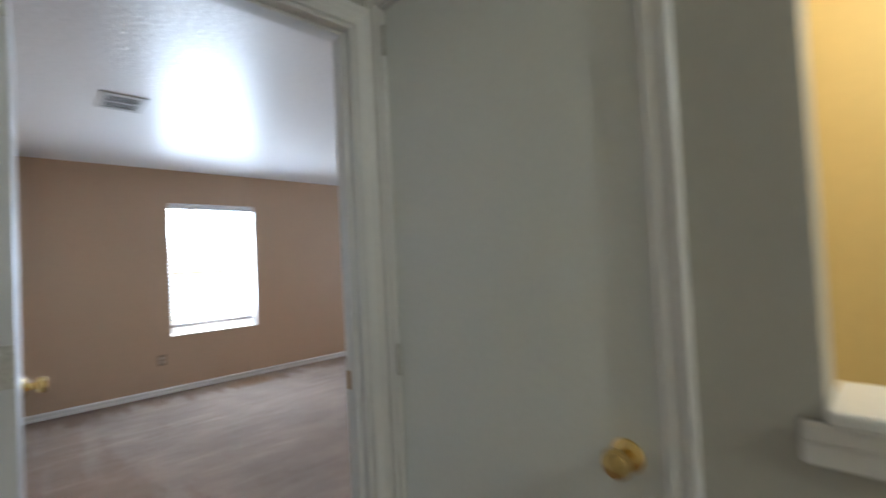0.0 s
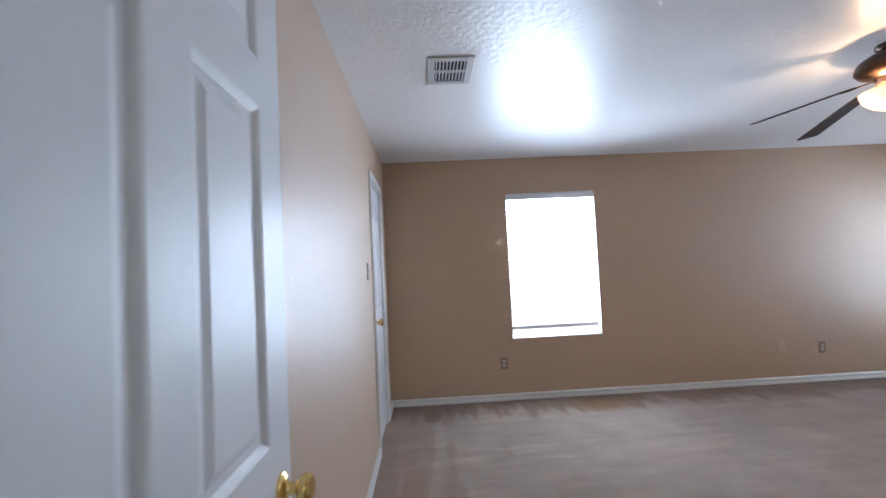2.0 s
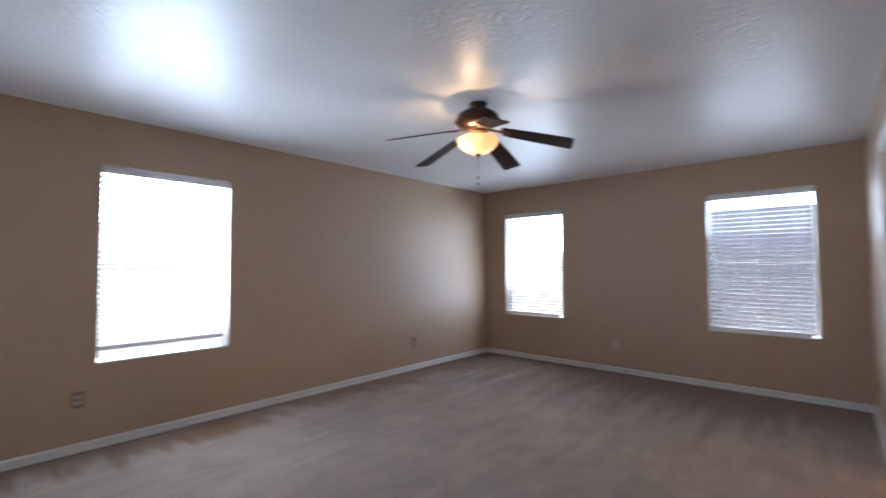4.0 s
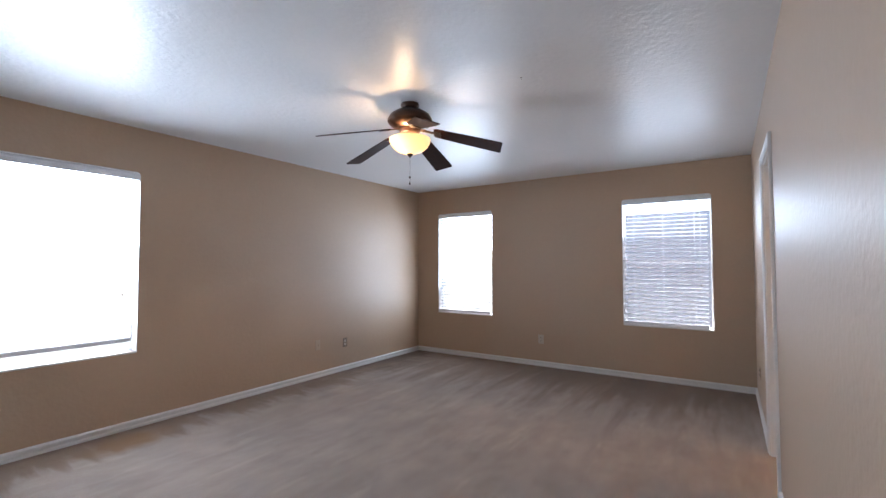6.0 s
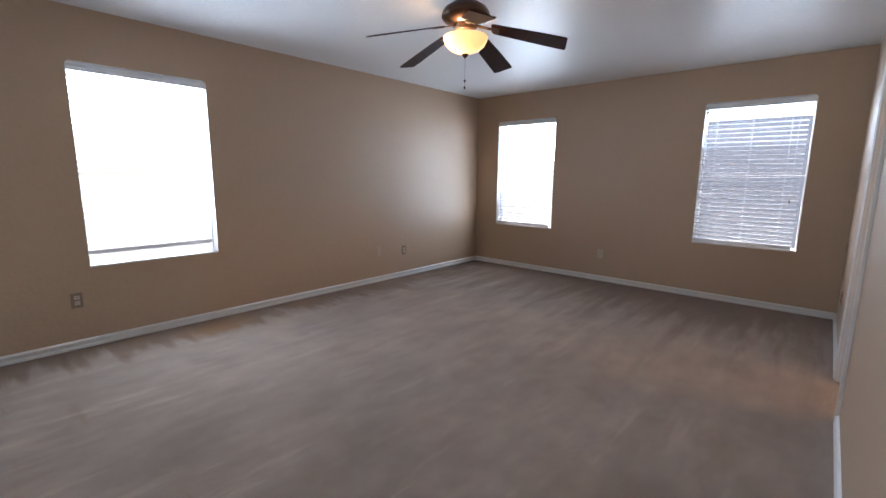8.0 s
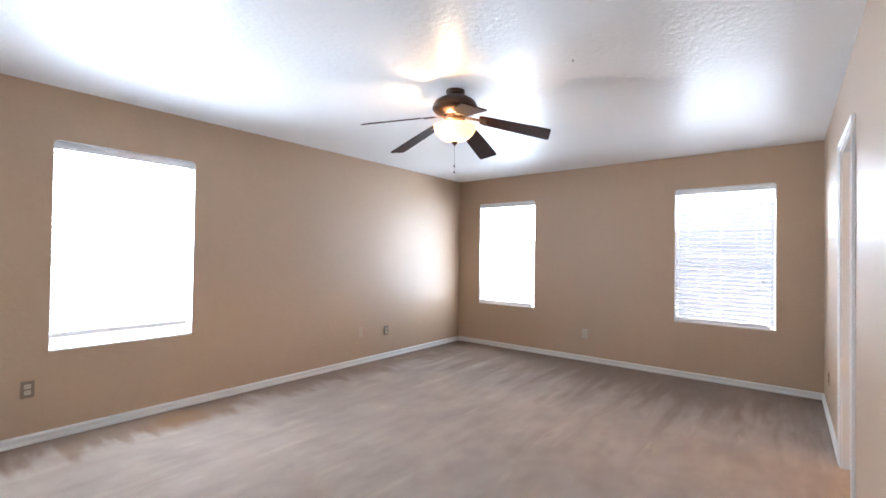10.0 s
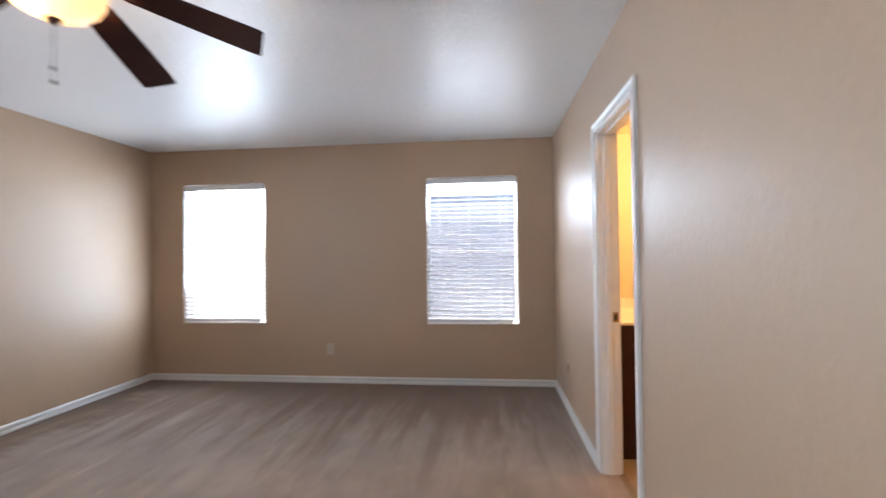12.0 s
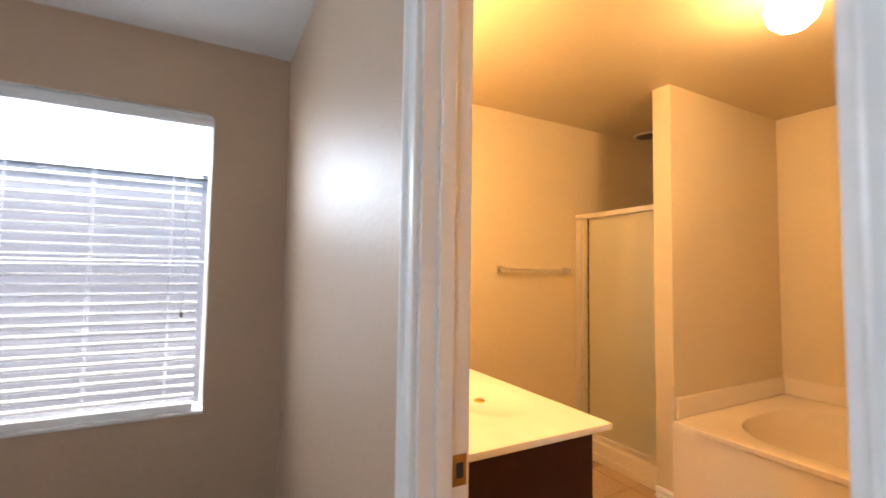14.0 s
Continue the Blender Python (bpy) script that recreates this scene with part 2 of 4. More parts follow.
# the bowl's glass glows where its bulb is near
_nt = M["bowl"].node_tree
_tr = _nt.nodes.new("ShaderNodeBsdfTranslucent")
_tr.inputs["Color"].default_value = (1.0, 0.87, 0.68, 1)
_mx = _nt.nodes.new("ShaderNodeMixShader")
_mx.inputs[0].default_value = 0.36
_nt.links.new(_nt.nodes["Principled BSDF"].outputs[0], _mx.inputs[1])
_nt.links.new(_tr.outputs[0], _mx.inputs[2])
_nt.links.new(_mx.outputs[0], _nt.nodes["Material Output"].inputs[0])


# ---- mesh helpers ----
def box(bm, a, b, bevel=0.0):
    """A box between two corners, its edges rounded by bevel."""
    lo = [min(a[i], b[i]) for i in range(3)]
    hi = [max(a[i], b[i]) for i in range(3)]
    r = bmesh.ops.create_cube(bm, size=1)
    for v in r["verts"]:
        v.co = [lo[i] if v.co[i] < 0 else hi[i] for i in range(3)]
    if bevel:
        edges = list({e for v in r["verts"] for e in v.link_edges})
        bmesh.ops.bevel(bm, geom=edges, offset=bevel, segments=2, profile=0.5, affect="EDGES")
    return bm


def lathe(bm, profile, centre=(0, 0, 0), axis="z", seg=24):
    """A turned body from rows of (radius, height)."""
    rings = []
    for r, h in profile:
        ring = []
        for i in range(seg):
            a = 2 * math.pi * i / seg
            p = (r * math.cos(a), r * math.sin(a), h)
            if axis == "x":
                p = (h, p[0], p[1])
            elif axis == "y":
                p = (p[1], h, p[0])
            ring.append(bm.verts.new([p[k] + centre[k] for k in range(3)]))
        rings.append(ring)
    for r0, r1 in zip(rings, rings[1:]):
        for i in range(seg):
            bm.faces.new((r0[i], r0[(i + 1) % seg], r1[(i + 1) % seg], r1[i]))
    bm.faces.new(rings[0][::-1])
    bm.faces.new(rings[-1])
    return bm


def finish(name, bm, mat, smooth=False):
    bmesh.ops.recalc_face_normals(bm, faces=bm.faces)
    me = bpy.data.meshes.new(name)
    bm.to_mesh(me)
    bm.free()
    me.materials.append(mat)
    if smooth:
        for p in me.polygons:
            p.use_smooth = True
    return me


def part(name, bm, mat, parent=None, label="", smooth=False):
    """Links a bmesh as one mesh object, under a thing or a part."""
    ob = new(name, finish(name, bm, mat, smooth))
    if smooth:
        ob.data.set_sharp_from_angle(angle=radians(40))
    if parent:
        ob.parent = parent
    if label:
        tagged(ob, label)
    return ob


def thing(name, m, label, category, group="", kind=""):
    ob = new(name)
    ob.empty_display_size = 0.1
    ob.matrix_world = m
    return tagged(ob, label, category, group, kind)


def structure(name, bm, mat, label, category, smooth=False):
    return tagged(part(name, bm, mat, smooth=smooth), label, category, kind="structure")


def wall_mesh(axis, c0, c1, u0, u1, z0, z1, holes=()):
    """A thick wall square to axis, from c0 to c1, with openings (ua, ub, za, zb) that go through it."""
    us = sorted({u0, u1, *[h[0] for h in holes], *[h[1] for h in holes]})
    zs = sorted({z0, z1, *[h[2] for h in holes], *[h[3] for h in holes]})
    us = [u for u in us if u0 <= u <= u1]
    zs = [z for z in zs if z0 <= z <= z1]

    def solid(i, j):
        if not (0 <= i < len(us) - 1 and 0 <= j < len(zs) - 1):
            return False
        u, z = (us[i] + us[i + 1]) / 2, (zs[j] + zs[j + 1]) / 2
        return not any(h[0] < u < h[1] and h[2] < z < h[3] for h in holes)

    bm = bmesh.new()
    cache = {}

    def vert(u, c, z):
        k = (u, c, z)
        if k not in cache:
            cache[k] = bm.verts.new((c, u, z) if axis == "x" else (u, c, z))
        return cache[k]

    def quad(*p):
        bm.faces.new([vert(*q) for q in p])

    for i in range(len(us) - 1):
        for j in range(len(zs) - 1):
            if not solid(i, j):
                continue
            a, b, c, d = us[i], us[i + 1], zs[j], zs[j + 1]
            for k in (c0, c1):
                quad((a, k, c), (b, k, c), (b, k, d), (a, k, d))
            if not solid(i - 1, j):
                quad((a, c0, c), (a, c1, c), (a, c1, d), (a, c0, d))
            if not solid(i + 1, j):
                quad((b, c0, c), (b, c1, c), (b, c1, d), (b, c0, d))
            if not solid(i, j - 1):
                quad((a, c0, c), (b, c0, c), (b, c1, c), (a, c1, c))
            if not solid(i, j + 1):
                quad((a, c0, d), (b, c0, d), (b, c1, d), (a, c1, d))
    return bm


def plane_point(axis, u, c, z):
    return (c, u, z) if axis == "x" else (u, c, z)


CASING = [(0.0, 0.0), (0.0, 0.010), (0.004, 0.012), (0.016, 0.012), (0.022, 0.009), (0.034, 0.011), (0.044, 0.017),
          (0.051, 0.018), (0.055, 0.014), (0.055, 0.0)]


def casing_mesh(axis, c, out, u0, u1, ztop, wide=1.0):
    """Moulded casing round three sides of a door opening, mitred; out is +1 or -1, the way it stands proud."""
    bm = bmesh.new()
    rows = []
    for u, d in [(wide * q, d) for q, d in CASING]:
        pts = [(u0 - u, 0.0), (u0 - u, ztop + u), (u1 + u, ztop + u), (u1 + u, 0.0)]
        rows.append([bm.verts.new(plane_point(axis, p, c + out * d, z)) for p, z in pts])
    for r0, r1 in zip(rows, rows[1:]):
        for i in range(3):
            bm.faces.new((r0[i], r0[i + 1], r1[i + 1], r1[i]))
    return bm


def door_frame(name, axis, c0, c1, u0, u1, ztop, stop, label, sides=(True, True), wide=1.0):
    """Jamb, stops and casings of a door opening in a wall from c0 to c1; stop: where the door's stop begins and ends."""
    t = 0.018
    root = thing(name, Matrix.Identity(4), label, "door frame", kind="structure")
    for ua, ub in ((u0, u0 + t), (u1 - t, u1)):
        part("jamb", box(bmesh.new(), plane_point(axis, ua, c0, 0), plane_point(axis, ub, c1, ztop - t)), M["trim"], root)
    part("head_jamb", box(bmesh.new(), plane_point(axis, u0, c0, ztop - t), plane_point(axis, u1, c1, ztop)), M["trim"], root)
    s0, s1 = stop
    for ua, ub in ((u0 + t, u0 + t + 0.011), (u1 - t - 0.011, u1 - t)):
        part("stop", box(bmesh.new(), plane_point(axis, ua, s0, 0), plane_point(axis, ub, s1, ztop - t), 0.003), M["trim"], root)
    part("head_stop", box(bmesh.new(), plane_point(axis, u0 + t + 0.011, s0, ztop - t - 0.011),
                          plane_point(axis, u1 - t - 0.011, s1, ztop - t), 0.003), M["trim"], root)
    if sides[0]:
        part("casing", casing_mesh(axis, c0 - 0.0005, -1, u0 + 0.005, u1 - 0.005, ztop - 0.005, wide), M["trim"], root)
    if sides[1]:
        part("casing", casing_mesh(axis, c1 + 0.0005, 1, u0 + 0.005, u1 - 0.005, ztop - 0.005), M["trim"], root)
    return root


def panel_slab(w, h, t, panels=True):
    """A moulded six-panel door slab: u along x from 0 to w, thickness along y from 0 to t, up z."""
    bm = bmesh.new()
    s, mid = 0.115, 0.10
    p = (w - 2 * s - mid) / 2
    us = [0, s, s + p, s + p + mid, w - s, w]
    zs = [0, 0.24, 0.84, 1.022, 1.672, 1.765, h - 0.115, h]

    def ring(u0, u1, z0, z1, d, y):
        yy = d if y == 0 else t - d
        return [bm.verts.new(q) for q in ((u0, yy, z0), (u1, yy, z0), (u1, yy, z1), (u0, yy, z1))]

    for y in (0, 1):
        for i in range(5):
            for j in range(7):
                a, b, c, d = us[i], us[i + 1], zs[j], zs[j + 1]
                first = ring(a, b, c, d, 0, y)
                if panels and i in (1, 3) and j in (1, 3, 5):
                    prev = first
                    for off, depth in ((0.006, 0.002), (0.016, 0.010), (0.030, 0.010), (0.048, 0.004)):
                        nxt = ring(a + off, b - off, c + off, d - off, depth, y)
                        for k in range(4):
                            bm.faces.new((prev[k], prev[(k + 1) % 4], nxt[(k + 1) % 4], nxt[k]))
                        prev = nxt
                    bm.faces.new(prev)
                else:
                    bm.faces.new(first)
    for q in (((0, 0, 0), (0, t, 0), (0, t, h), (0, 0, h)), ((w, 0, 0), (w, t, 0), (w, t, h), (w, 0, h)),
              ((0, 0, 0), (w, 0, 0), (w, t, 0), (0, t, 0)), ((0, 0, h), (w, 0, h), (w, t, h), (0, t, h))):
        bm.faces.new([bm.verts.new(v) for v in q])
    bmesh.ops.remove_doubles(bm, verts=bm.verts, dist=0.0001)
    return bm


def knob(parent, x, y, z, out, mat):
    """A round door knob with its rose; out is +1 or -1 along y."""
    prof = [(0.0, 0.0), (0.033, 0.0), (0.033, 0.003), (0.028, 0.008), (0.014, 0.012), (0.011, 0.026), (0.013, 0.032),
            (0.024, 0.037), (0.0285, 0.046), (0.0285, 0.053), (0.024, 0.061), (0.012, 0.065), (0.0, 0.066)]
    bm = lathe(bmesh.new(), [(max(r, 0.0005), out * h) for r, h in prof], (x, y, z), "y", 28)
    return part("knob", bm, mat, parent, "polished brass knob", smooth=True)


def hinge(parent, z):
    """A painted butt hinge that bridges the gap between the jamb and the open door's edge."""
    bm = bmesh.new()
    for k in range(5):
        z0 = z - 0.0445 + 0.018 * k
        lathe(bm, [(0.0062, z0), (0.0068, z0 + 0.0012), (0.0068, z0 + 0.0158), (0.0062, z0 + 0.017)], (-0.007, 0.008, 0), "z", 12)
    lathe(bm, [(0.004, z + 0.0455), (0.0085, z + 0.0475), (0.004, z + 0.0535)], (-0.007, 0.008, 0), "z", 12)
    box(bm, (-0.0030, -0.033, z - 0.0445), (-0.0005, 0.006, z + 0.0445), 0.0008)
    box(bm, (-0.0050, 0.010, z - 0.0445), (-0.0025, 0.0215, z + 0.0445), 0.0008)
    for dz in (-0.030, 0.0, 0.030):
        lathe(bm, [(0.0042, -0.0030), (0.0036, -0.0040), (0.0012, -0.0042)], (0, -0.020 + (0.006 if dz == 0 else -0.004), z + dz), "x", 10)
    return part("hinge", bm, M["steel"], parent, "paint-chipped metal hinge")


# ---- structure ----
T = 0.15
structure("wall_north", wall_mesh("y", N, N + T, W - T, E + T, -0.05, H, [(-2.36, -1.44, *WIN_Z)]), M["wall"],
          "tan painted bedroom wall with one window", "wall")
structure("wall_east", wall_mesh("x", E, E + T, BY - T, N, -0.05, H, [(4.20, 5.105, *WIN_Z), (1.585, 2.49, *WIN_Z)]), M["wall"],
          "tan painted bedroom wall with two windows", "wall")
structure("wall_west", wall_mesh("x", W - T, W, S, N, -0.05, H, [(*CLOSET[:2], -0.05, CLOSET[2])]), M["wall"],
          "tan painted bedroom wall with a closed door", "wall")
structure("wall_south", wall_mesh("y", S - 0.06, S, W - T, E, -0.05, H,
          [(ENTRY[0], ENTRY[1], -0.05, ENTRY[2]), (BATH[0], BATH[1], -0.05, BATH[2])]), M["wall"],
          "tan painted bedroom wall with two doorways", "wall")
structure("wall_hall_north", wall_mesh("y", S0, S - 0.06, W - T, HE + 0.12, -0.05, H,
          [(ENTRY[0], ENTRY[1], -0.05, ENTRY[2])]), M["hall"], "grey-beige hall wall round the bedroom doorway", "wall")
structure("wall_bath_north", wall_mesh("y", S0, S - 0.06, HE + 0.12, E, -0.05, H,
          [(BATH[0], BATH[1], -0.05, BATH[2])]), M["bath"], "cream bathroom wall round the doorway", "wall")
structure("wall_hall_west", wall_mesh("x", HW - T, HW, -2.5, S0, -0.05, H), M["hall"], "grey-beige painted hall wall", "wall")
D2 = (0.268, 1.085, 2.12)
OVER = (-1.75, 0.05, 1.028, 2.30)
structure("wall_hall_east", wall_mesh("x", HE, HE + 0.12, -2.5, S0, -0.05, H, [(D2[0], D2[1], -0.05, D2[2]), OVER]), M["hall"],
          "grey-beige hall wall with a door and a stair overlook", "wall")
structure("wall_hall_south", wall_mesh("y", -2.5 - T, -2.5, HW - T, -1.4, -2.6, H), M["hall"], "grey-beige painted hall end wall", "wall")
structure("wall_stair", wall_mesh("x", -1.52, -1.4, -2.5, S0, -2.6, H), M["yellow"], "yellow painted stairwell wall", "wall")
structure("wall_stair_north", wall_mesh("y", 0.14, 0.24, HE + 0.12, -1.52, -2.6, H), M["yellow"], "yellow painted stairwell wall", "wall")
structure("wall_bath_west", wall_mesh("x", -0.47, -0.35, BY, S0, -0.05, H), M["bath"], "cream bathroom wall", "wall")
structure("wall_bath_south", wall_mesh("y", BY - T, BY, -0.47, E, -0.05, H), M["bath"], "cream bathroom wall behind the tub", "wall")
structure("wall_bath_east", wall_mesh("x", E - 0.006, E, BY, S0, -0.0, H), M["bath"], "cream bathroom wall with a towel bar", "wall")
structure("wall_partition", wall_mesh("x", 1.54, 1.655, BY, -0.79, -0.05, H), M["bath"], "cream partition between shower and tub", "wall")

structure("ceiling", box(bmesh.new(), (W - T, S - 0.06, H), (E + T, N + T, H + 0.12)), M["ceiling"],
          "glossy white textured bedroom ceiling", "ceiling")
structure("ceiling_hall", box(bmesh.new(), (HW - T, -2.65, H), (-1.4, S - 0.06, H + 0.12)), M["hall"], "plain hall ceiling", "ceiling")
structure("ceiling_bath", box(bmesh.new(), (-1.39, BY - T, H), (E + T, S - 0.06, H + 0.12)), M["bath"], "plain bathroom ceiling", "ceiling")
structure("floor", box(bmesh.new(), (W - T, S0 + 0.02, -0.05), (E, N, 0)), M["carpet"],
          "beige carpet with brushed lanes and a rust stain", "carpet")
structure("floor_hall", box(bmesh.new(), (HW, -2.5, -0.05), (HE + 0.12, S0 + 0.02, 0)), M["carpet"], "beige hall carpet", "carpet")
structure("floor_stair", box(bmesh.new(), (HE + 0.12, -2.5, -2.65), (-1.52, 0.14, -2.6)), M["carpet"], "beige carpet at the foot of the stairwell", "carpet")
structure("floor_bath", box(bmesh.new(), (-0.47, BY, -0.05), (E, S0 + 0.02, -0.004)), M["grout"], "dark joints of the bathroom floor", "floor")


# ---- baseboards ----
def baseboard(name, axis, c, out, u0, u1, mat):
    """A stepped baseboard with a shoe moulding along one wall."""
    bm = bmesh.new()
    prof = [(0.0, 0.0), (0.016, 0.0), (0.017, 0.014), (0.014, 0.021), (0.004, 0.0225), (0.004, 0.037), (0.016, 0.039), (0.017, 0.053), (0.011, 0.061), (0.0, 0.066)]
    ends = [[bm.verts.new(plane_point(axis, u, c + out * d, z)) for d, z in prof] for u in (u0, u1)]
    for i in range(len(prof) - 1):
        bm.faces.new((ends[0][i], ends[0][i + 1], ends[1][i + 1], ends[1][i]))
    bm.faces.new(ends[0])
    bm.faces.new(ends[1][::-1])
    return structure(name, bm, mat, "white painted baseboard along the wall", "baseboard")


baseboard("baseboard_north", "y", N, -1, W, E, M["trim"])
baseboard("baseboard_east", "x", E, -1, S, N - 0.018, M["trim"])
baseboard("baseboard_west", "x", W, 1, S, CLOSET[0] - 0.057, M["trim"])
baseboard("baseboard_west_end", "x", W, 1, CLOSET[1] + 0.057, N - 0.018, M["trim"])
baseboard("baseboard_south", "y", S, 1, ENTRY[1] + 0.057, BATH[0] - 0.057, M["trim"])
baseboard("baseboard_south_end", "y", S, 1, BATH[1] + 0.057, E - 0.018, M["trim"])
baseboard("baseboard_hall_west", "x", HW, 1, -2.5, S0, M["trim"])
baseboard("baseboard_hall_east", "x", HE, -1, -2.5, D2[0] - 0.057, M["trim"])
baseboard("baseboard_bath", "x", E - 0.006, -1, -0.85, 0.52, M["trim"])
baseboard("baseboard_partition", "y", -0.79, 1, 1.54, 1.655, M["trim"])

# ---- door frames and doors ----
entry_frame = door_frame("door_frame_entry", "y", S0, S, *ENTRY, (S0 + 0.035, S - 0.040), "white painted frame and casing of the bedroom doorway", wide=1.22)
bath_frame = door_frame("door_frame_bath", "y", S0, S, *BATH, (S0 + 0.040, S - 0.035), "white painted frame and casing of the bathroom doorway")
door_frame("door_frame_closet", "x", W - T, W, *CLOSET, (W - 0.08, W - 0.045), "white painted frame and casing of the closet door", (False, True))
door_frame("door_frame_hall", "x", HE, HE + 0.12, *D2, (HE + 0.050, HE + 0.09), "pale painted frame and casing of the hall door", (True, False))
part("strike_plate", box(bmesh.new(), (BATH[1] - 0.0205, S0 + 0.004, 0.885), (BATH[1] - 0.0178, S0 + 0.036, 0.945), 0.0008), M["darkbrass"], bath_frame,
     "brass strike plate")
part("latch_hole", box(bmesh.new(), (BATH[1] - 0.0212, S0 + 0.012, 0.900), (BATH[1] - 0.0204, S0 + 0.028, 0.930)), M["dark"], bath_frame)
part("strike_plate", box(bmesh.new(), (ENTRY[1] - 0.0205, S - 0.036, 0.885), (ENTRY[1] - 0.0178, S - 0.006, 0.945), 0.0008), M["darkbrass"], entry_frame,
     "brass strike plate")

entry = thing("door_1", pose(-3.538, S + 0.012, 0.012, 0, 0, 90), "white six-panel bedroom door standing open", "door", kind="structure")
part("slab", panel_slab(0.823, 2.02, 0.035), M["door"], entry)
for ob in entry.children:
    ob.location = (0, -0.035, 0)
knob(entry, 0.763, -0.035, 0.92, -1, M["brass"])
knob(entry, 0.763, 0.0, 0.92, 1, M["brass"])
for z in (0.22, 1.10, 1.88):
    hinge(entry, z)

closet = thing("door_2", pose(W - 0.045, CLOSET[0] + 0.02, 0.012, 0, 0, 90), "white panelled closet door, closed", "door", kind="structure")
part("slab", panel_slab(CLOSET[1] - CLOSET[0] - 0.04, 2.035, 0.035), M["door"], closet).location = (0, -0.035, 0)
knob(closet, 0.065, -0.035, 0.945, -1, M["brass"])

hall_door = thing("door_3", pose(HE + 0.05, D2[0] + 0.02, 0.012, 0, 0, 90), "plain grey-painted hall door, closed", "door", kind="structure")
bm = box(bmesh.new(), (0, 0, 0), (D2[1] - D2[0] - 0.04, 0.035, D2[2] - 0.035), 0.002)
part("slab", bm, M["greydoor"], hall_door)
knob(hall_door, 0.065, 0.035, 0.875, 1, M["brass"])
for z in (0.25, 0.97, 1.98):
    bm = bmesh.new()
    lathe(bm, [(0.007, -0.045), (0.007, 0.045)], (D2[1] - D2[0] - 0.049, 0.046, z), "z", 12)
    lathe(bm, [(0.004, 0.045), (0.008, 0.047), (0.004, 0.054)], (D2[1] - D2[0] - 0.049, 0.046, z), "z", 12)
    part("hinge", bm, M["steel"], hall_door)

# cap of the stair overlook
bm = box(bmesh.new(), (HE - 0.035, OVER[0], OVER[2]), (HE + 0.155, OVER[1] - 0.002, OVER[2] + 0.024), 0.006)
box(bm, (HE - 0.020, OVER[0], OVER[2] - 0.03), (HE - 0.001, OVER[1] + 0.03, OVER[2] - 0.001), 0.004)
box(bm, (HE - 0.012, OVER[0], OVER[2] - 0.065), (HE - 0.001, OVER[1] + 0.03, OVER[2] - 0.031), 0.003)
structure("trim", bm, M["trim"], "white moulded cap on the stair half-wall", "trim")


# ---- windows and blinds ----
def window(name, m, w, rail, label):
    """A white single-hung window in its reveal: x along the wall, y outwards, origin at the sill's middle."""
    z0, z1 = WIN_Z
    h = z1 - z0
    root = thing(name, m, label, "window", kind="structure")
    f = 0.018
    y0, y1 = 0.085, 0.145
    for xa, xb in ((-w / 2, -w / 2 + f), (w / 2 - f, w / 2)):
        part("window_frame", box(bmesh.new(), (xa, y0, 0), (xb, y1, h), 0.004), M["vinylframe"], root)
    for za, zb in ((0, f), (h - f, h)):
        part("window_frame", box(bmesh.new(), (-w / 2 + f, y0, za), (w / 2 - f, y1, zb), 0.004), M["vinylframe"], root)
    part("meeting_rail", box(bmesh.new(), (-w / 2 + f, y0 + 0.01, h / 2 - rail), (w / 2 - f, y1 - 0.01, h / 2 + rail), 0.001),
         M["vinylframe"], root)
    for za, zb in ((f, h / 2 - rail), (h / 2 + rail, h - f)):
        g = part("pane", box(bmesh.new(), (-w / 2 + f, y0 + 0.028, za), (w / 2 - f, y0 + 0.032, zb)), M["glass"], root)
        g.visible_shadow = False
    for xa, xb in ((-w / 2, -w / 2 + 0.004), (w / 2 - 0.004, w / 2)):
        part("reveal", box(bmesh.new(), (xa, -0.001, 0.014), (xb, y0, h - 0.004)), M["trim"], root)
    part("reveal", box(bmesh.new(), (-w / 2, -0.001, h - 0.004), (w / 2, y0, h)), M["trim"], root)
    for side in (-1, 1):
        bm = bmesh.new()
        rad = 0.036
        arc = [(side * (w / 2 - rad + rad * math.sin(k * math.pi / 12)), h - rad + rad * math.cos(k * math.pi / 12)) for k in range(7)]
        rim = [(side * (w / 2 + 0.001), h + 0.001)] + arc
        front = [bm.verts.new((x, -0.009, z)) for x, z in rim]
        back = [bm.verts.new((x, 0.0005, z)) for x, z in rim]
        bm.faces.new(front)
        bm.faces.new(back[::-1])
        for k in range(len(rim)):
            j = (k + 1) % len(rim)
            bm.faces.new((front[k], back[k], back[j], front[j]))
        part("rounded_corner", bm, M["wall"], root)
    part("window_sill", box(bmesh.new(), (-w / 2 + 0.002, -0.006, -0.0), (w / 2 - 0.002, y0, 0.014), 0.004), M["trim"], root)
    return root


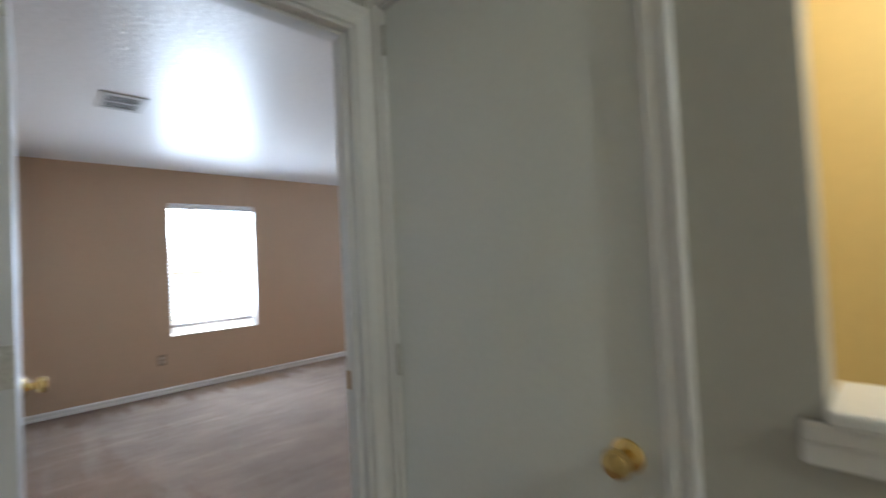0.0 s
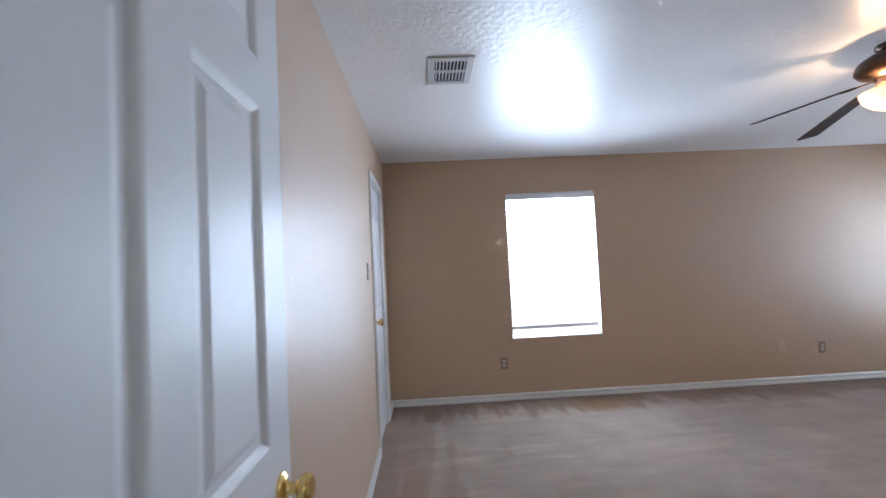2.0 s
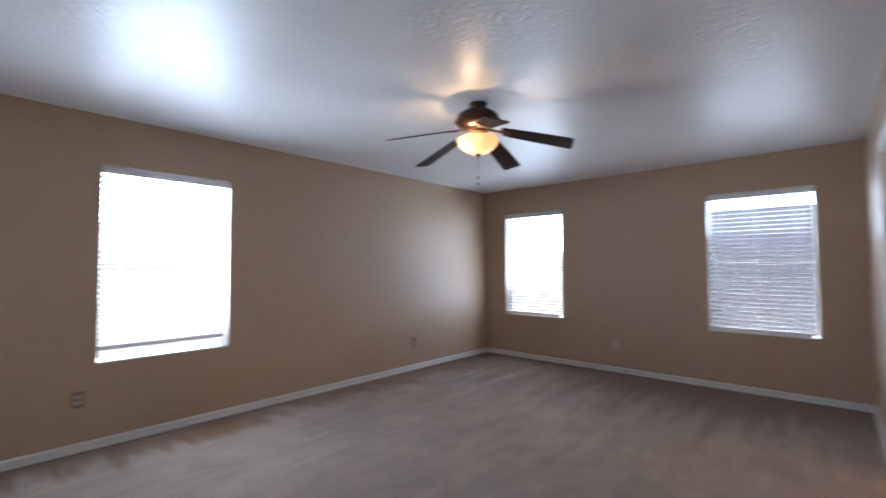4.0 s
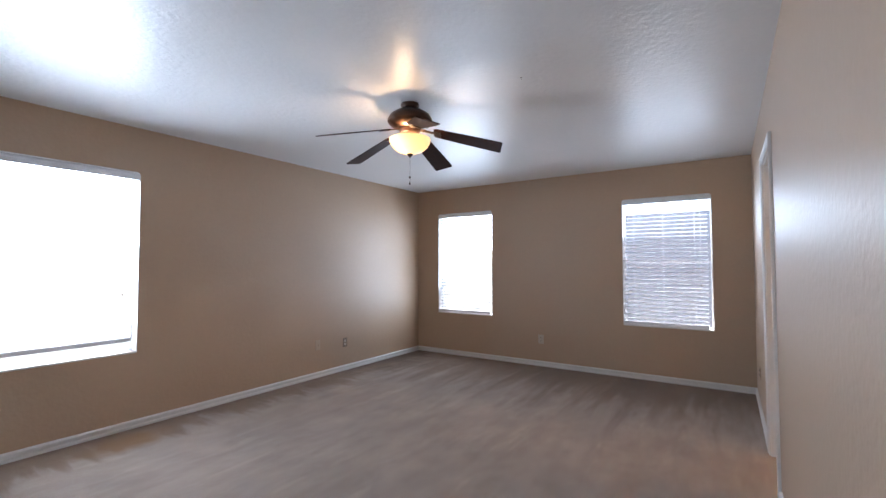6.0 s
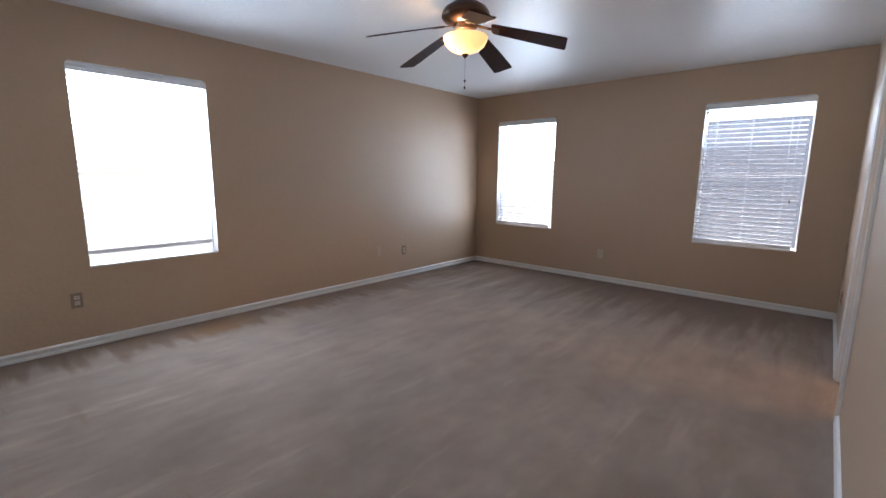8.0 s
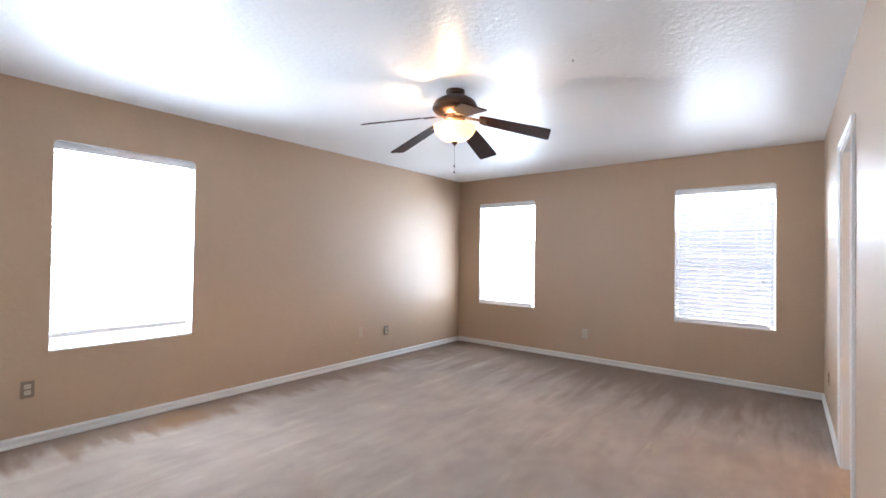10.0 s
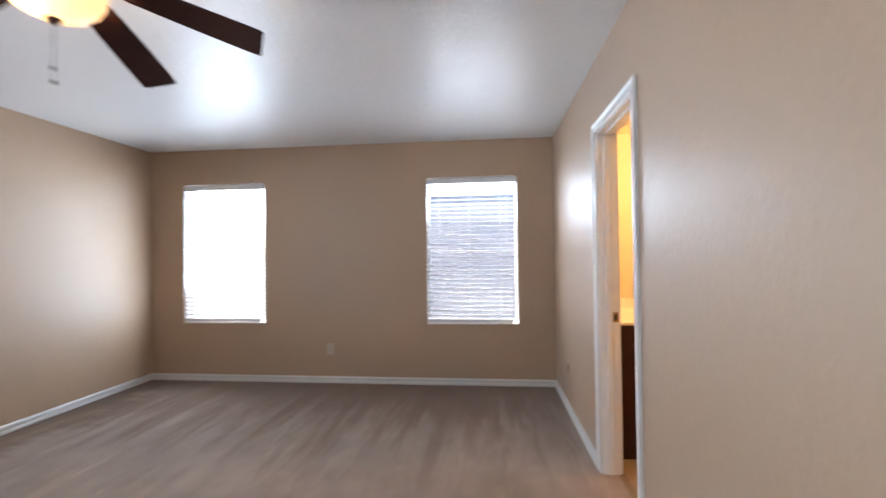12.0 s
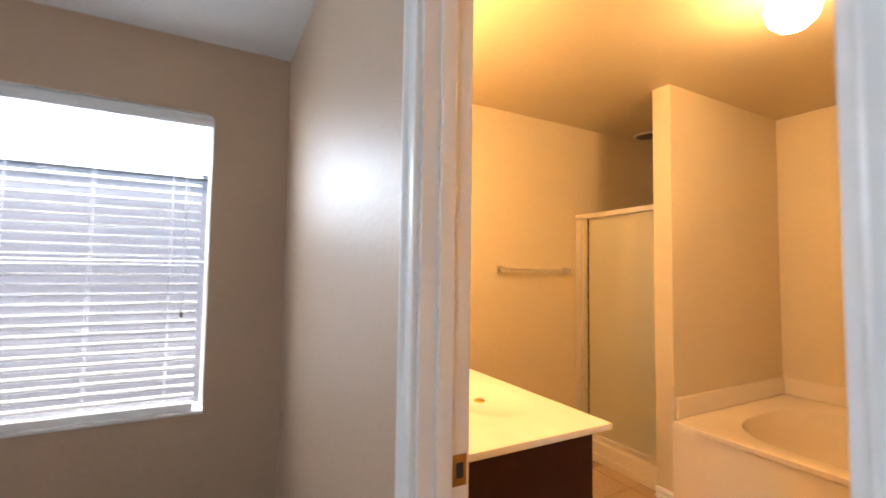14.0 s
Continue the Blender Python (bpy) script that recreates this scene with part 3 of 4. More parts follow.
def blind(m, w, low, tilt, label):
    """A two-inch slatted blind: valance, slats, ladder tapes, bottom rail and wand; low: height of the bottom rail above the sill."""
    h = WIN_Z[1] - WIN_Z[0]
    root = thing("window_blind", m, label, "window blind", "bedroom blinds")
    bw = w - 0.048
    shift = -0.021
    bm = bmesh.new()
    prof = [(0.008, h - 0.008), (0.003, h - 0.014), (0.003, h - 0.026), (0.007, h - 0.034), (0.007, h - 0.052), (0.003, h - 0.060),
            (0.003, h - 0.066), (0.016, h - 0.066), (0.016, h - 0.008)]
    ends = [[bm.verts.new((x, y - 0.004, z)) for y, z in prof] for x in (-w / 2 + 0.004, w / 2 - 0.004)]
    for i in range(len(prof)):
        k = (i + 1) % len(prof)
        bm.faces.new((ends[0][i], ends[0][k], ends[1][k], ends[1][i]))
    bm.faces.new(ends[0])
    bm.faces.new(ends[1][::-1])
    part("valance", bm, M["slat"], root)
    part("headrail", box(bmesh.new(), (-bw / 2, 0.020, h - 0.055), (bw / 2, 0.068, h - 0.006), 0.003), M["slat"], root)
    bm = bmesh.new()
    segs = 4
    rows = []
    for i in range(segs + 1):
        s = -0.025 + 0.05 * i / segs
        crown = 0.0055 * (1 - (s / 0.025) ** 2)
        rows.append([bm.verts.new((x, s, crown + dz)) for x in (-bw / 2, bw / 2) for dz in (0.0016, -0.0016)])
    for a, b in zip(rows, rows[1:]):
        bm.faces.new((a[0], a[2], b[2], b[0]))
        bm.faces.new((a[1], b[1], b[3], a[3]))
        bm.faces.new((a[0], b[0], b[1], a[1]))
        bm.faces.new((a[2], a[3], b[3], b[2]))
    bm.faces.new((rows[0][0], rows[0][1], rows[0][3], rows[0][2]))
    bm.faces.new((rows[-1][0], rows[-1][2], rows[-1][3], rows[-1][1]))
    slat = finish("slat", bm, M["slat"])
    pitch = 0.0445
    z = h - 0.095
    k = 0
    while z > low + 0.04:
        ob = new("slat", slat)
        ob.parent = root
        ob.location = (shift, 0.030, z)
        ob.rotation_euler = (radians(tilt + 1.2 * math.sin(k * 2.7)), 0, 0)
        z -= pitch
        k += 1
    part("bottom_rail", box(bmesh.new(), (-bw / 2 + shift, 0.008, low), (bw / 2 + shift, 0.052, low + 0.034), 0.004), M["vinylframe"], root)
    for x in (shift - bw * 0.36, shift, shift + bw * 0.36):
        bm = bmesh.new()
        for y in (0.0035, 0.0565):
            box(bm, (x - 0.0008, y - 0.0006, low + 0.01), (x + 0.0008, y + 0.0006, h - 0.05))
        part("ladder_cord", bm, M["slat"], root)
    part("lift_cord", box(bmesh.new(), (bw * 0.40, -0.002, h * 0.34), (bw * 0.403, 0.001, h - 0.06)), M["slat"], root)
    part("tassel", lathe(bmesh.new(), [(0.002, 0.03), (0.006, 0.02), (0.008, 0.0), (0.004, -0.004)], (bw * 0.4015, -0.0005, h * 0.34 - 0.03), "z", 10),
         M["brownplate"], root)
    return root


SPOTS = [("window_1", pose((-2.36 - 1.44) / 2, N, WIN_Z[0]), 0.92, 0.095, -12, "white blind over a bright window, rail hanging above the sill"),
         ("window_2", pose(E, (4.20 + 5.105) / 2, WIN_Z[0], 0, 0, -90), 0.905, 0.018, -12, "white slatted blind over a bright corner window"),
         ("window_3", pose(E, (1.585 + 2.49) / 2, WIN_Z[0], 0, 0, -90), 0.905, 0.018, 5, "white slatted blind, tilted open, lowered to the sill")]
for nm, m, w, low, tilt, label in SPOTS:
    window(nm, m, w, 0.003, "white single-hung window in a plain drywall reveal")
    blind(m, w, low, tilt, label)


# ---- ceiling fan ----
def blade_mesh():
    bm = bmesh.new()
    outline = [(0.175, 0.046), (0.20, 0.056), (0.40, 0.066), (0.60, 0.072), (0.647, 0.072), (0.657, 0.064)]
    pts = [(x, y) for x, y in outline] + [(x, -y) for x, y in outline[::-1]]
    top = [bm.verts.new((x, y, 0.003)) for x, y in pts]
    bot = [bm.verts.new((x, y, -0.003)) for x, y in pts]
    bm.faces.new(top)
    bm.faces.new(bot[::-1])
    for i in range(len(pts)):
        k = (i + 1) % len(pts)
        bm.faces.new((top[i], bot[i], bot[k], top[k]))
    return bm


FAN = (-0.645, 3.297)
fan = thing("ceiling_fan", pose(*FAN, H), "bronze ceiling fan with five walnut blades and amber bowl", "ceiling fan")
part("canopy", lathe(bmesh.new(), [(0.064, 0.0), (0.066, -0.012), (0.056, -0.030), (0.046, -0.040)], seg=32), M["bronze"], fan, smooth=True)
part("motor_housing", lathe(bmesh.new(), [(0.050, -0.040), (0.095, -0.052), (0.138, -0.080), (0.155, -0.110), (0.157, -0.130), (0.140, -0.152),
                                          (0.105, -0.170), (0.085, -0.176)], seg=40), M["bronze"], fan, smooth=True)
part("switch_housing", lathe(bmesh.new(), [(0.085, -0.176), (0.070, -0.196), (0.066, -0.206), (0.048, -0.212)], seg=32), M["bronze"], fan, smooth=True)
for i in range(5):
    a = -61 + 72 * i
    bm = bmesh.new()
    box(bm, (0.075, -0.014, -0.006), (0.20, 0.014, 0.0), 0.002)
    box(bm, (0.175, -0.036, -0.0085), (0.225, 0.036, -0.0035), 0.002)
    me = finish("blade_iron", bm, M["bronze"])
    iron = new("blade_iron", me)
    iron.parent = fan
    iron.matrix_basis = pose(0, 0, -0.166, 0, 0, a) @ pose(0, 0, 0, 0, 14, 0) @ pose(0, 0, 0, -12, 0, 0)
    blade = part("blade", blade_mesh(), M["walnut"], iron, "dark walnut fan blade")
bowl_prof = [(0.139, -0.246), (0.145, -0.250), (0.142, -0.272), (0.126, -0.302), (0.094, -0.331), (0.052, -0.350), (0.012, -0.356),
             (0.012, -0.352), (0.051, -0.346), (0.092, -0.327), (0.123, -0.299), (0.138, -0.271), (0.139, -0.250)]
bm = bmesh.new()
lathe(bm, bowl_prof, seg=40)
for f in [f for f in bm.faces if len(f.verts) > 4]:
    bm.faces.remove(f)
part("light_bowl", bm, M["bowl"], fan, "lit amber glass bowl", smooth=True)
part("finial", lathe(bmesh.new(), [(0.020, -0.350), (0.024, -0.357), (0.016, -0.367), (0.006, -0.377), (0.002, -0.381)], seg=16), M["bronze"], fan, smooth=True)
part("centre_rod", lathe(bmesh.new(), [(0.006, -0.212), (0.006, -0.351)], seg=10), M["bronze"], fan)
part("pull_chain", lathe(bmesh.new(), [(0.0006, -0.381), (0.0006, -0.515)], seg=6), M["bronze"], fan)
part("pull_bead", lathe(bmesh.new(), [(0.001, -0.509), (0.006, -0.515), (0.007, -0.522), (0.001, -0.529)], seg=10), M["bronze"], fan)
part("pull_bead", lathe(bmesh.new(), [(0.001, -0.550), (0.006, -0.556), (0.007, -0.562), (0.001, -0.569)], (0.012, 0.01, 0), seg=10), M["bronze"], fan)
part("pull_chain", lathe(bmesh.new(), [(0.0006, -0.381), (0.0006, -0.555)], (0.012, 0.01, 0), seg=6), M["bronze"], fan)

fan_bulb = bpy.data.lights.new("fan_bulb", "POINT")
fan_bulb.energy = 1.15
fan_bulb.color = (1.0, 0.66, 0.36)
fan_bulb.shadow_soft_size = 0.014
new("fan_bulb", fan_bulb).location = (FAN[0] - 0.050, FAN[1] + 0.020, H - 0.274)


# ---- ceiling vent, plates, switch ----
def ceiling_vent(m, w, d):
    root = thing("ceiling_vent", m, "grey-white metal air vent with dark louvres in the ceiling", "vent")
    part("backing", box(bmesh.new(), (-w / 2 + 0.02, -d / 2 + 0.02, -0.002), (w / 2 - 0.02, d / 2 - 0.02, -0.0005)), M["dark"], root)
    f = 0.04
    for a, b in (((-w / 2, -d / 2), (-w / 2 + f, d / 2)), ((w / 2 - f, -d / 2), (w / 2, d / 2)),
                 ((-w / 2 + f, -d / 2), (w / 2 - f, -d / 2 + f)), ((-w / 2 + f, d / 2 - f), (w / 2 - f, d / 2))):
        part("frame", box(bmesh.new(), (*a, -0.010), (*b, -0.001), 0.003), M["vent"], root)
    part("divider", box(bmesh.new(), (-w / 2 + f, -0.010, -0.009), (w / 2 - f, 0.010, -0.003)), M["vent"], root)
    n = 9
    for row in (-1, 1):
        for i in range(n):
            x = -w / 2 + f + (w - 2 * f) * (i + 0.5) / n
            y0, y1 = sorted((row * 0.010, row * (d / 2 - f)))
            bm = box(bmesh.new(), (-0.001, y0, -0.006), (0.001, y1, 0.006))
            sl = part("slat", bm, M["vent"], root)
            sl.matrix_basis = pose(x, 0, -0.006, 0, 40, 0)
    return root


ceiling_vent(pose(-3.015, 3.45, H), 0.25, 0.32)


def ceiling_hook(x, y):
    """A small screw hook: a collar and a bent wire below it."""
    root = thing("ceiling_hook", pose(x, y, H), "small dark metal screw hook in the ceiling", "hook")
    part("collar", lathe(bmesh.new(), [(0.0045, -0.0005), (0.005, -0.002), (0.003, -0.004)], seg=14), M["bronze"], root, smooth=True)
    bm = bmesh.new()
    ring = [(0.0, -0.003), (0.0, -0.007)] + [(0.005 - 0.005 * math.cos(a), -0.007 - 0.005 * math.sin(a)) for a in (0.5, 1.1, 1.7, 2.3, 2.9)]
    loops = [[bm.verts.new((px + 0.0012 * math.cos(k), 0.0012 * math.sin(k), pz)) for k in (0.0, 1.57, 3.14, 4.71)] for px, pz in ring]
    for a, b in zip(loops, loops[1:]):
        for k in range(4):
            bm.faces.new((a[k], a[(k + 1) % 4], b[(k + 1) % 4], b[k]))
    bm.faces.new(loops[0][::-1])
    bm.faces.new(loops[-1])
    part("wire", bm, M["bronze"], root)


ceiling_hook(-0.62, 2.47)


def outlet(m, label, kind="duplex", tone="brownplate", face="plate"):
    """A wall plate; x along the wall, y out of it, origin at the plate's middle."""
    root = thing("outlet" if kind == "duplex" else "wall_plate" if kind == "coax" else "light_switch", m, label,
                 "outlet" if kind == "duplex" else "wall plate" if kind == "coax" else "light switch", "wall plates")
    part("plate", box(bmesh.new(), (-0.035, 0.0005, -0.057), (0.035, 0.006, 0.057), 0.002), M["tanplate" if kind == "coax" else tone], root)
    if kind == "duplex":
        for dz in (-0.02, 0.02):
            f = part("receptacle", box(bmesh.new(), (-0.016, 0.006, dz - 0.014), (0.016, 0.0085, dz + 0.014), 0.002), M[face], root)
            for dx in (-0.006, 0.006):
                part("slot", box(bmesh.new(), (dx - 0.0012, 0.0086, dz - 0.003), (dx + 0.0012, 0.0092, dz + 0.006)), M["dark"], f)
    elif kind == "coax":
        part("connector", lathe(bmesh.new(), [(0.005, 0.006), (0.005, 0.013), (0.003, 0.014)], axis="y", seg=12), M["chrome"], root)
    else:
        part("toggle", box(bmesh.new(), (-0.004, 0.006, -0.004), (0.004, 0.016, 0.010), 0.001), M["vinylframe"], root)
    return root


outlet(pose(-2.46, N, 0.368, 0, 0, 180), "brown duplex outlet low on the tan wall")
outlet(pose(0.85, N, 0.345, 0, 0, 180), "brown duplex outlet low on the tan wall")
outlet(pose(0.42, N, 0.375, 0, 0, 180), "pale tan coaxial wall plate low on the wall", "coax")
outlet(pose(E, 3.50, 0.345, 0, 0, 90), "ivory duplex outlet between the two windows", tone="plate")
outlet(pose(1.73, S, 0.35), "wall-coloured plate with a dark brown duplex outlet", tone="wall", face="dark")
outlet(pose(W, 4.11, 1.355, 0, 0, -90), "ivory light switch beside the closet door", "switch")

# ---- bathroom ----
CT = 0.86
vanity = thing("vanity_cabinet", pose(0, 0, 0), "dark brown wooden vanity cabinet under a cream top", "cabinet")
part("body", box(bmesh.new(), (0.905, 0.555, 0.09), (E - 0.008, S0 - 0.003, CT - 0.0195), 0.002), M["espresso"], vanity)
part("toe_kick", box(bmesh.new(), (0.905, 0.62, -0.003), (E - 0.008, S0 - 0.003, 0.09)), M["espresso"], vanity)
for i in range(4):
    x0 = 0.925 + i * 0.365
    d = part("cabinet_door", box(bmesh.new(), (x0, 0.537, 0.13), (x0 + 0.345, 0.554, CT - 0.06), 0.003), M["espresso"], vanity)
    part("knob", lathe(bmesh.new(), [(0.006, 0.0), (0.006, -0.012), (0.014, -0.018), (0.014, -0.026), (0.004, -0.030)],
                       (x0 + (0.31 if i % 2 == 0 else 0.035), 0.537, 0.62), "y", 14), M["chrome"], d)


def countertop():
    """Cultured-marble top with an oval basin sunk into it."""
    bm = bmesh.new()
    x0, x1, y0, y1 = 0.868, E - 0.008, 0.512, S0 - 0.002
    cx, cy, rx, ry = 1.27, 0.72, 0.25, 0.16
    n = 48
    outer, rings = [], []
    for i in range(n):
        a = 2 * math.pi * i / n
        c, s = math.cos(a), math.sin(a)
        kx = (x1 - cx) / c if c > 1e-6 else (x0 - cx) / c if c < -1e-6 else 1e9
        ky = (y1 - cy) / s if s > 1e-6 else (y0 - cy) / s if s < -1e-6 else 1e9
        k = min(kx, ky)
        outer.append((cx + k * c, cy + k * s))
    for q in ((x0, y0), (x1, y0), (x1, y1), (x0, y1)):
        j = min(range(n), key=lambda i: (outer[i][0] - q[0]) ** 2 + (outer[i][1] - q[1]) ** 2)
        outer[j] = q
    rings.append([bm.verts.new((cx + (x - cx) * 0.994, cy + (y - cy) * 0.994, CT - 0.019)) for x, y in outer])
    rings.append([bm.verts.new((x, y, CT - 0.004)) for x, y in outer])
    rings.append([bm.verts.new((cx + (x - cx) * 0.995, cy + (y - cy) * 0.995, CT)) for x, y in outer])
    for f, d in ((1.0, 0.0), (0.93, 0.001), (0.84, 0.004), (0.68, 0.011), (0.42, 0.019), (0.10, 0.023)):
        rings.append([bm.verts.new((cx + rx * f * math.cos(2 * math.pi * i / n), cy + ry * f * math.sin(2 * math.pi * i / n), CT - 0.72 * d))
                      for i in range(n)])
    for r0, r1 in zip(rings, rings[1:]):
        for i in range(n):
            bm.faces.new((r0[i], r0[(i + 1) % n], r1[(i + 1) % n], r1[i]))
    bm.faces.new(rings[-1])
    return bm


top = thing("countertop", pose(0, 0, 0), "cream cultured-marble vanity top with an oval basin", "countertop")
part("slab", countertop(), M["marble"], top, smooth=True)
part("drain", lathe(bmesh.new(), [(0.020, CT - 0.0168), (0.020, CT - 0.012), (0.012, CT - 0.008)], (1.27, 0.72, 0), seg=18), M["brass"], top)
part("backsplash", box(bmesh.new(), (0.865, S0 - 0.02, CT + 0.0005), (E - 0.008, S0 - 0.002, CT + 0.09), 0.003), M["marble"], top)

bar = thing("towel_bar", pose(E - 0.006, -0.47, 1.325), "chrome towel bar with square posts on the wall", "towel bar")
for dy in (-0.30, 0.30):
    bm = box(bmesh.new(), (-0.012, dy - 0.024, -0.024), (0.0, dy + 0.024, 0.024), 0.003)
    box(bm, (-0.072, dy - 0.011, -0.014), (-0.011, dy + 0.011, 0.014), 0.003)
    part("post", bm, M["chrome"], bar)
part("rail", box(bmesh.new(), (-0.067, -0.29, -0.008), (-0.052, 0.29, 0.008), 0.003), M["chrome"], bar, "chrome rail")

# shower
SY = -0.90
curb = thing("shower_curb", pose(0, 0, 0), "bone-coloured shower curb across the stall", "shower base")
part("curb", box(bmesh.new(), (1.657, SY - 0.05, -0.003), (E - 0.008, SY + 0.05, 0.13), 0.008), M["tub"], curb)
part("curb_trim", box(bmesh.new(), (1.657, SY + 0.051, -0.003), (E - 0.008, SY + 0.066, 0.055), 0.004), M["tub"], curb)
part("pan", box(bmesh.new(), (1.657, BY + 0.002, -0.003), (E - 0.008, SY - 0.052, 0.03), 0.004), M["tub"], curb)
sd = thing("shower_door", pose(0, 0, 0), "framed shower door with obscure glass", "shower door")
Z0, Z1 = 0.131, 1.712
for xa, xb in ((1.658, 1.690), (E - 0.062, E - 0.010)):
    part("frame", box(bmesh.new(), (xa, SY - 0.018, Z0), (xb, SY + 0.018, Z1), 0.003), M["plate"], sd, "cream metal frame")
part("header", box(bmesh.new(), (1.658, SY - 0.024, Z1), (E - 0.010, SY + 0.024, Z1 + 0.038), 0.004), M["plate"], sd)
part("sill", box(bmesh.new(), (1.690, SY - 0.018, Z0), (E - 0.062, SY + 0.018, Z0 + 0.03), 0.003), M["plate"], sd)
part("glass_panel", box(bmesh.new(), (1.690, SY - 0.003, Z0 + 0.03), (E - 0.062, SY + 0.003, Z1)), M["obscure"], sd, "obscure greenish glass").visible_shadow = False
part("seal", box(bmesh.new(), (E - 0.13, SY + 0.004, Z0 + 0.03), (E - 0.122, SY + 0.012, Z1), 0.002), M["bronze"], sd)
disc = thing("exhaust_vent", pose(2.23, -1.54, H), "round dark vent in the shower ceiling", "vent")
part("ring", lathe(bmesh.new(), [(0.115, -0.0005), (0.115, -0.008), (0.095, -0.012), (0.090, -0.004)], seg=28), M["vent"], disc)
part("grille", lathe(bmesh.new(), [(0.088, -0.005), (0.088, -0.010), (0.02, -0.011)], seg=28), M["bronze"], disc)


def tub_mesh(x0, x1, y0, y1, rim):
    """A tub set in a deck: flat rim, oval well."""
    bm = bmesh.new()
    n = 56
    cx, cy = (x0 + x1) / 2, (y0 + y1) / 2
    hx, hy = (x1 - x0) / 2, (y1 - y0) / 2
    def sup(f, p):
        out = []
        for i in range(n):
            a = 2 * math.pi * i / n
            c, s = math.cos(a), math.sin(a)
            r = (abs(c) ** p + abs(s) ** p) ** (-1 / p)
            out.append((cx + hx * f * r * c, cy + hy * f * r * s))
        return out
    rows = [(sup(1, 60), -0.003), (sup(1, 60), rim - 0.05), (sup(1.0, 60), rim - 0.012), (sup(0.99, 60), rim), (sup(0.84, 3.0), rim),
            (sup(0.80, 2.8), rim - 0.015), (sup(0.74, 2.6), rim - 0.2), (sup(0.62, 2.4), rim - 0.36), (sup(0.3, 2.2), rim - 0.38)]
    rings = [[bm.verts.new((x, y, z)) for x, y in pts] for pts, z in rows]
    for r0, r1 in zip(rings, rings[1:]):
        for i in range(n):
            bm.faces.new((r0[i], r0[(i + 1) % n], r1[(i + 1) % n], r1[i]))
    bm.faces.new(rings[-1])
    return bm


TY = -0.745
tub = thing("bathtub", pose(0, 0, 0), "bone-coloured acrylic bathtub set in an alcove", "bathtub")
part("tub", tub_mesh(0.02, 1.535, BY + 0.004, TY, 0.48), M["tub"], tub, smooth=True)
part("rim_lip", box(bmesh.new(), (0.02, TY - 0.004, 0.452), (1.385, TY + 0.012, 0.482), 0.005), M["tub"], tub)
part("surround", box(bmesh.new(), (0.02, BY + 0.001, 0.481), (1.538, BY + 0.02, 0.60), 0.004), M["tub"], tub)
part("surround", box(bmesh.new(), (1.520, BY + 0.021, 0.481), (1.538, TY - 0.05, 0.60), 0.004), M["tub"], tub)

globe = thing("ceiling_light", pose(0.74, -0.35, H), "white glass globe ceiling light, lit", "ceiling light")
part("base", lathe(bmesh.new(), [(0.075, -0.0005), (0.078, -0.014), (0.060, -0.022)], seg=28), M["plate"], globe, smooth=True)
g = part("globe", lathe(bmesh.new(), [(0.045, -0.022), (0.072, -0.045), (0.090, -0.085), (0.092, -0.105), (0.080, -0.150), (0.050, -0.182), (0.003, -0.195)], seg=32),
         M["globe"], globe, "lit white glass globe", smooth=True)
g.visible_shadow = False
gl = bpy.data.lights.new("bath_bulb", "POINT")
gl.energy = 4.7
gl.color = (1.0, 0.505, 0.16)
gl.shadow_soft_size = 0.08
new("bath_bulb", gl).location = (0.74, -0.35, H - 0.10)

# light bar over the vanity
vb = thing("vanity_light", pose(1.45, S0, 2.06), "chrome light bar with lit globes above the vanity", "wall light")
part("backplate", box(bmesh.new(), (-0.38, -0.035, -0.055), (0.38, -0.0005, 0.055), 0.006), M["chrome"], vb)
for i in range(4):
    x = -0.285 + 0.19 * i
    g = part("globe", lathe(bmesh.new(), [(0.018, -0.035), (0.022, -0.055), (0.045, -0.075), (0.050, -0.098), (0.040, -0.125), (0.003, -0.142)], (x, 0, 0), "y", 20),
             M["globe"], vb, smooth=True)
    g.visible_shadow = False
for x in (1.26, 1.64):
    vl = bpy.data.lights.new("vanity_bulb", "POINT")
    vl.energy = 3.6
    vl.color = (1.0, 0.505, 0.16)
    vl.shadow_soft_size = 0.045
    new("vanity_bulb", vl).location = (x, S0 - 0.10, 2.06)


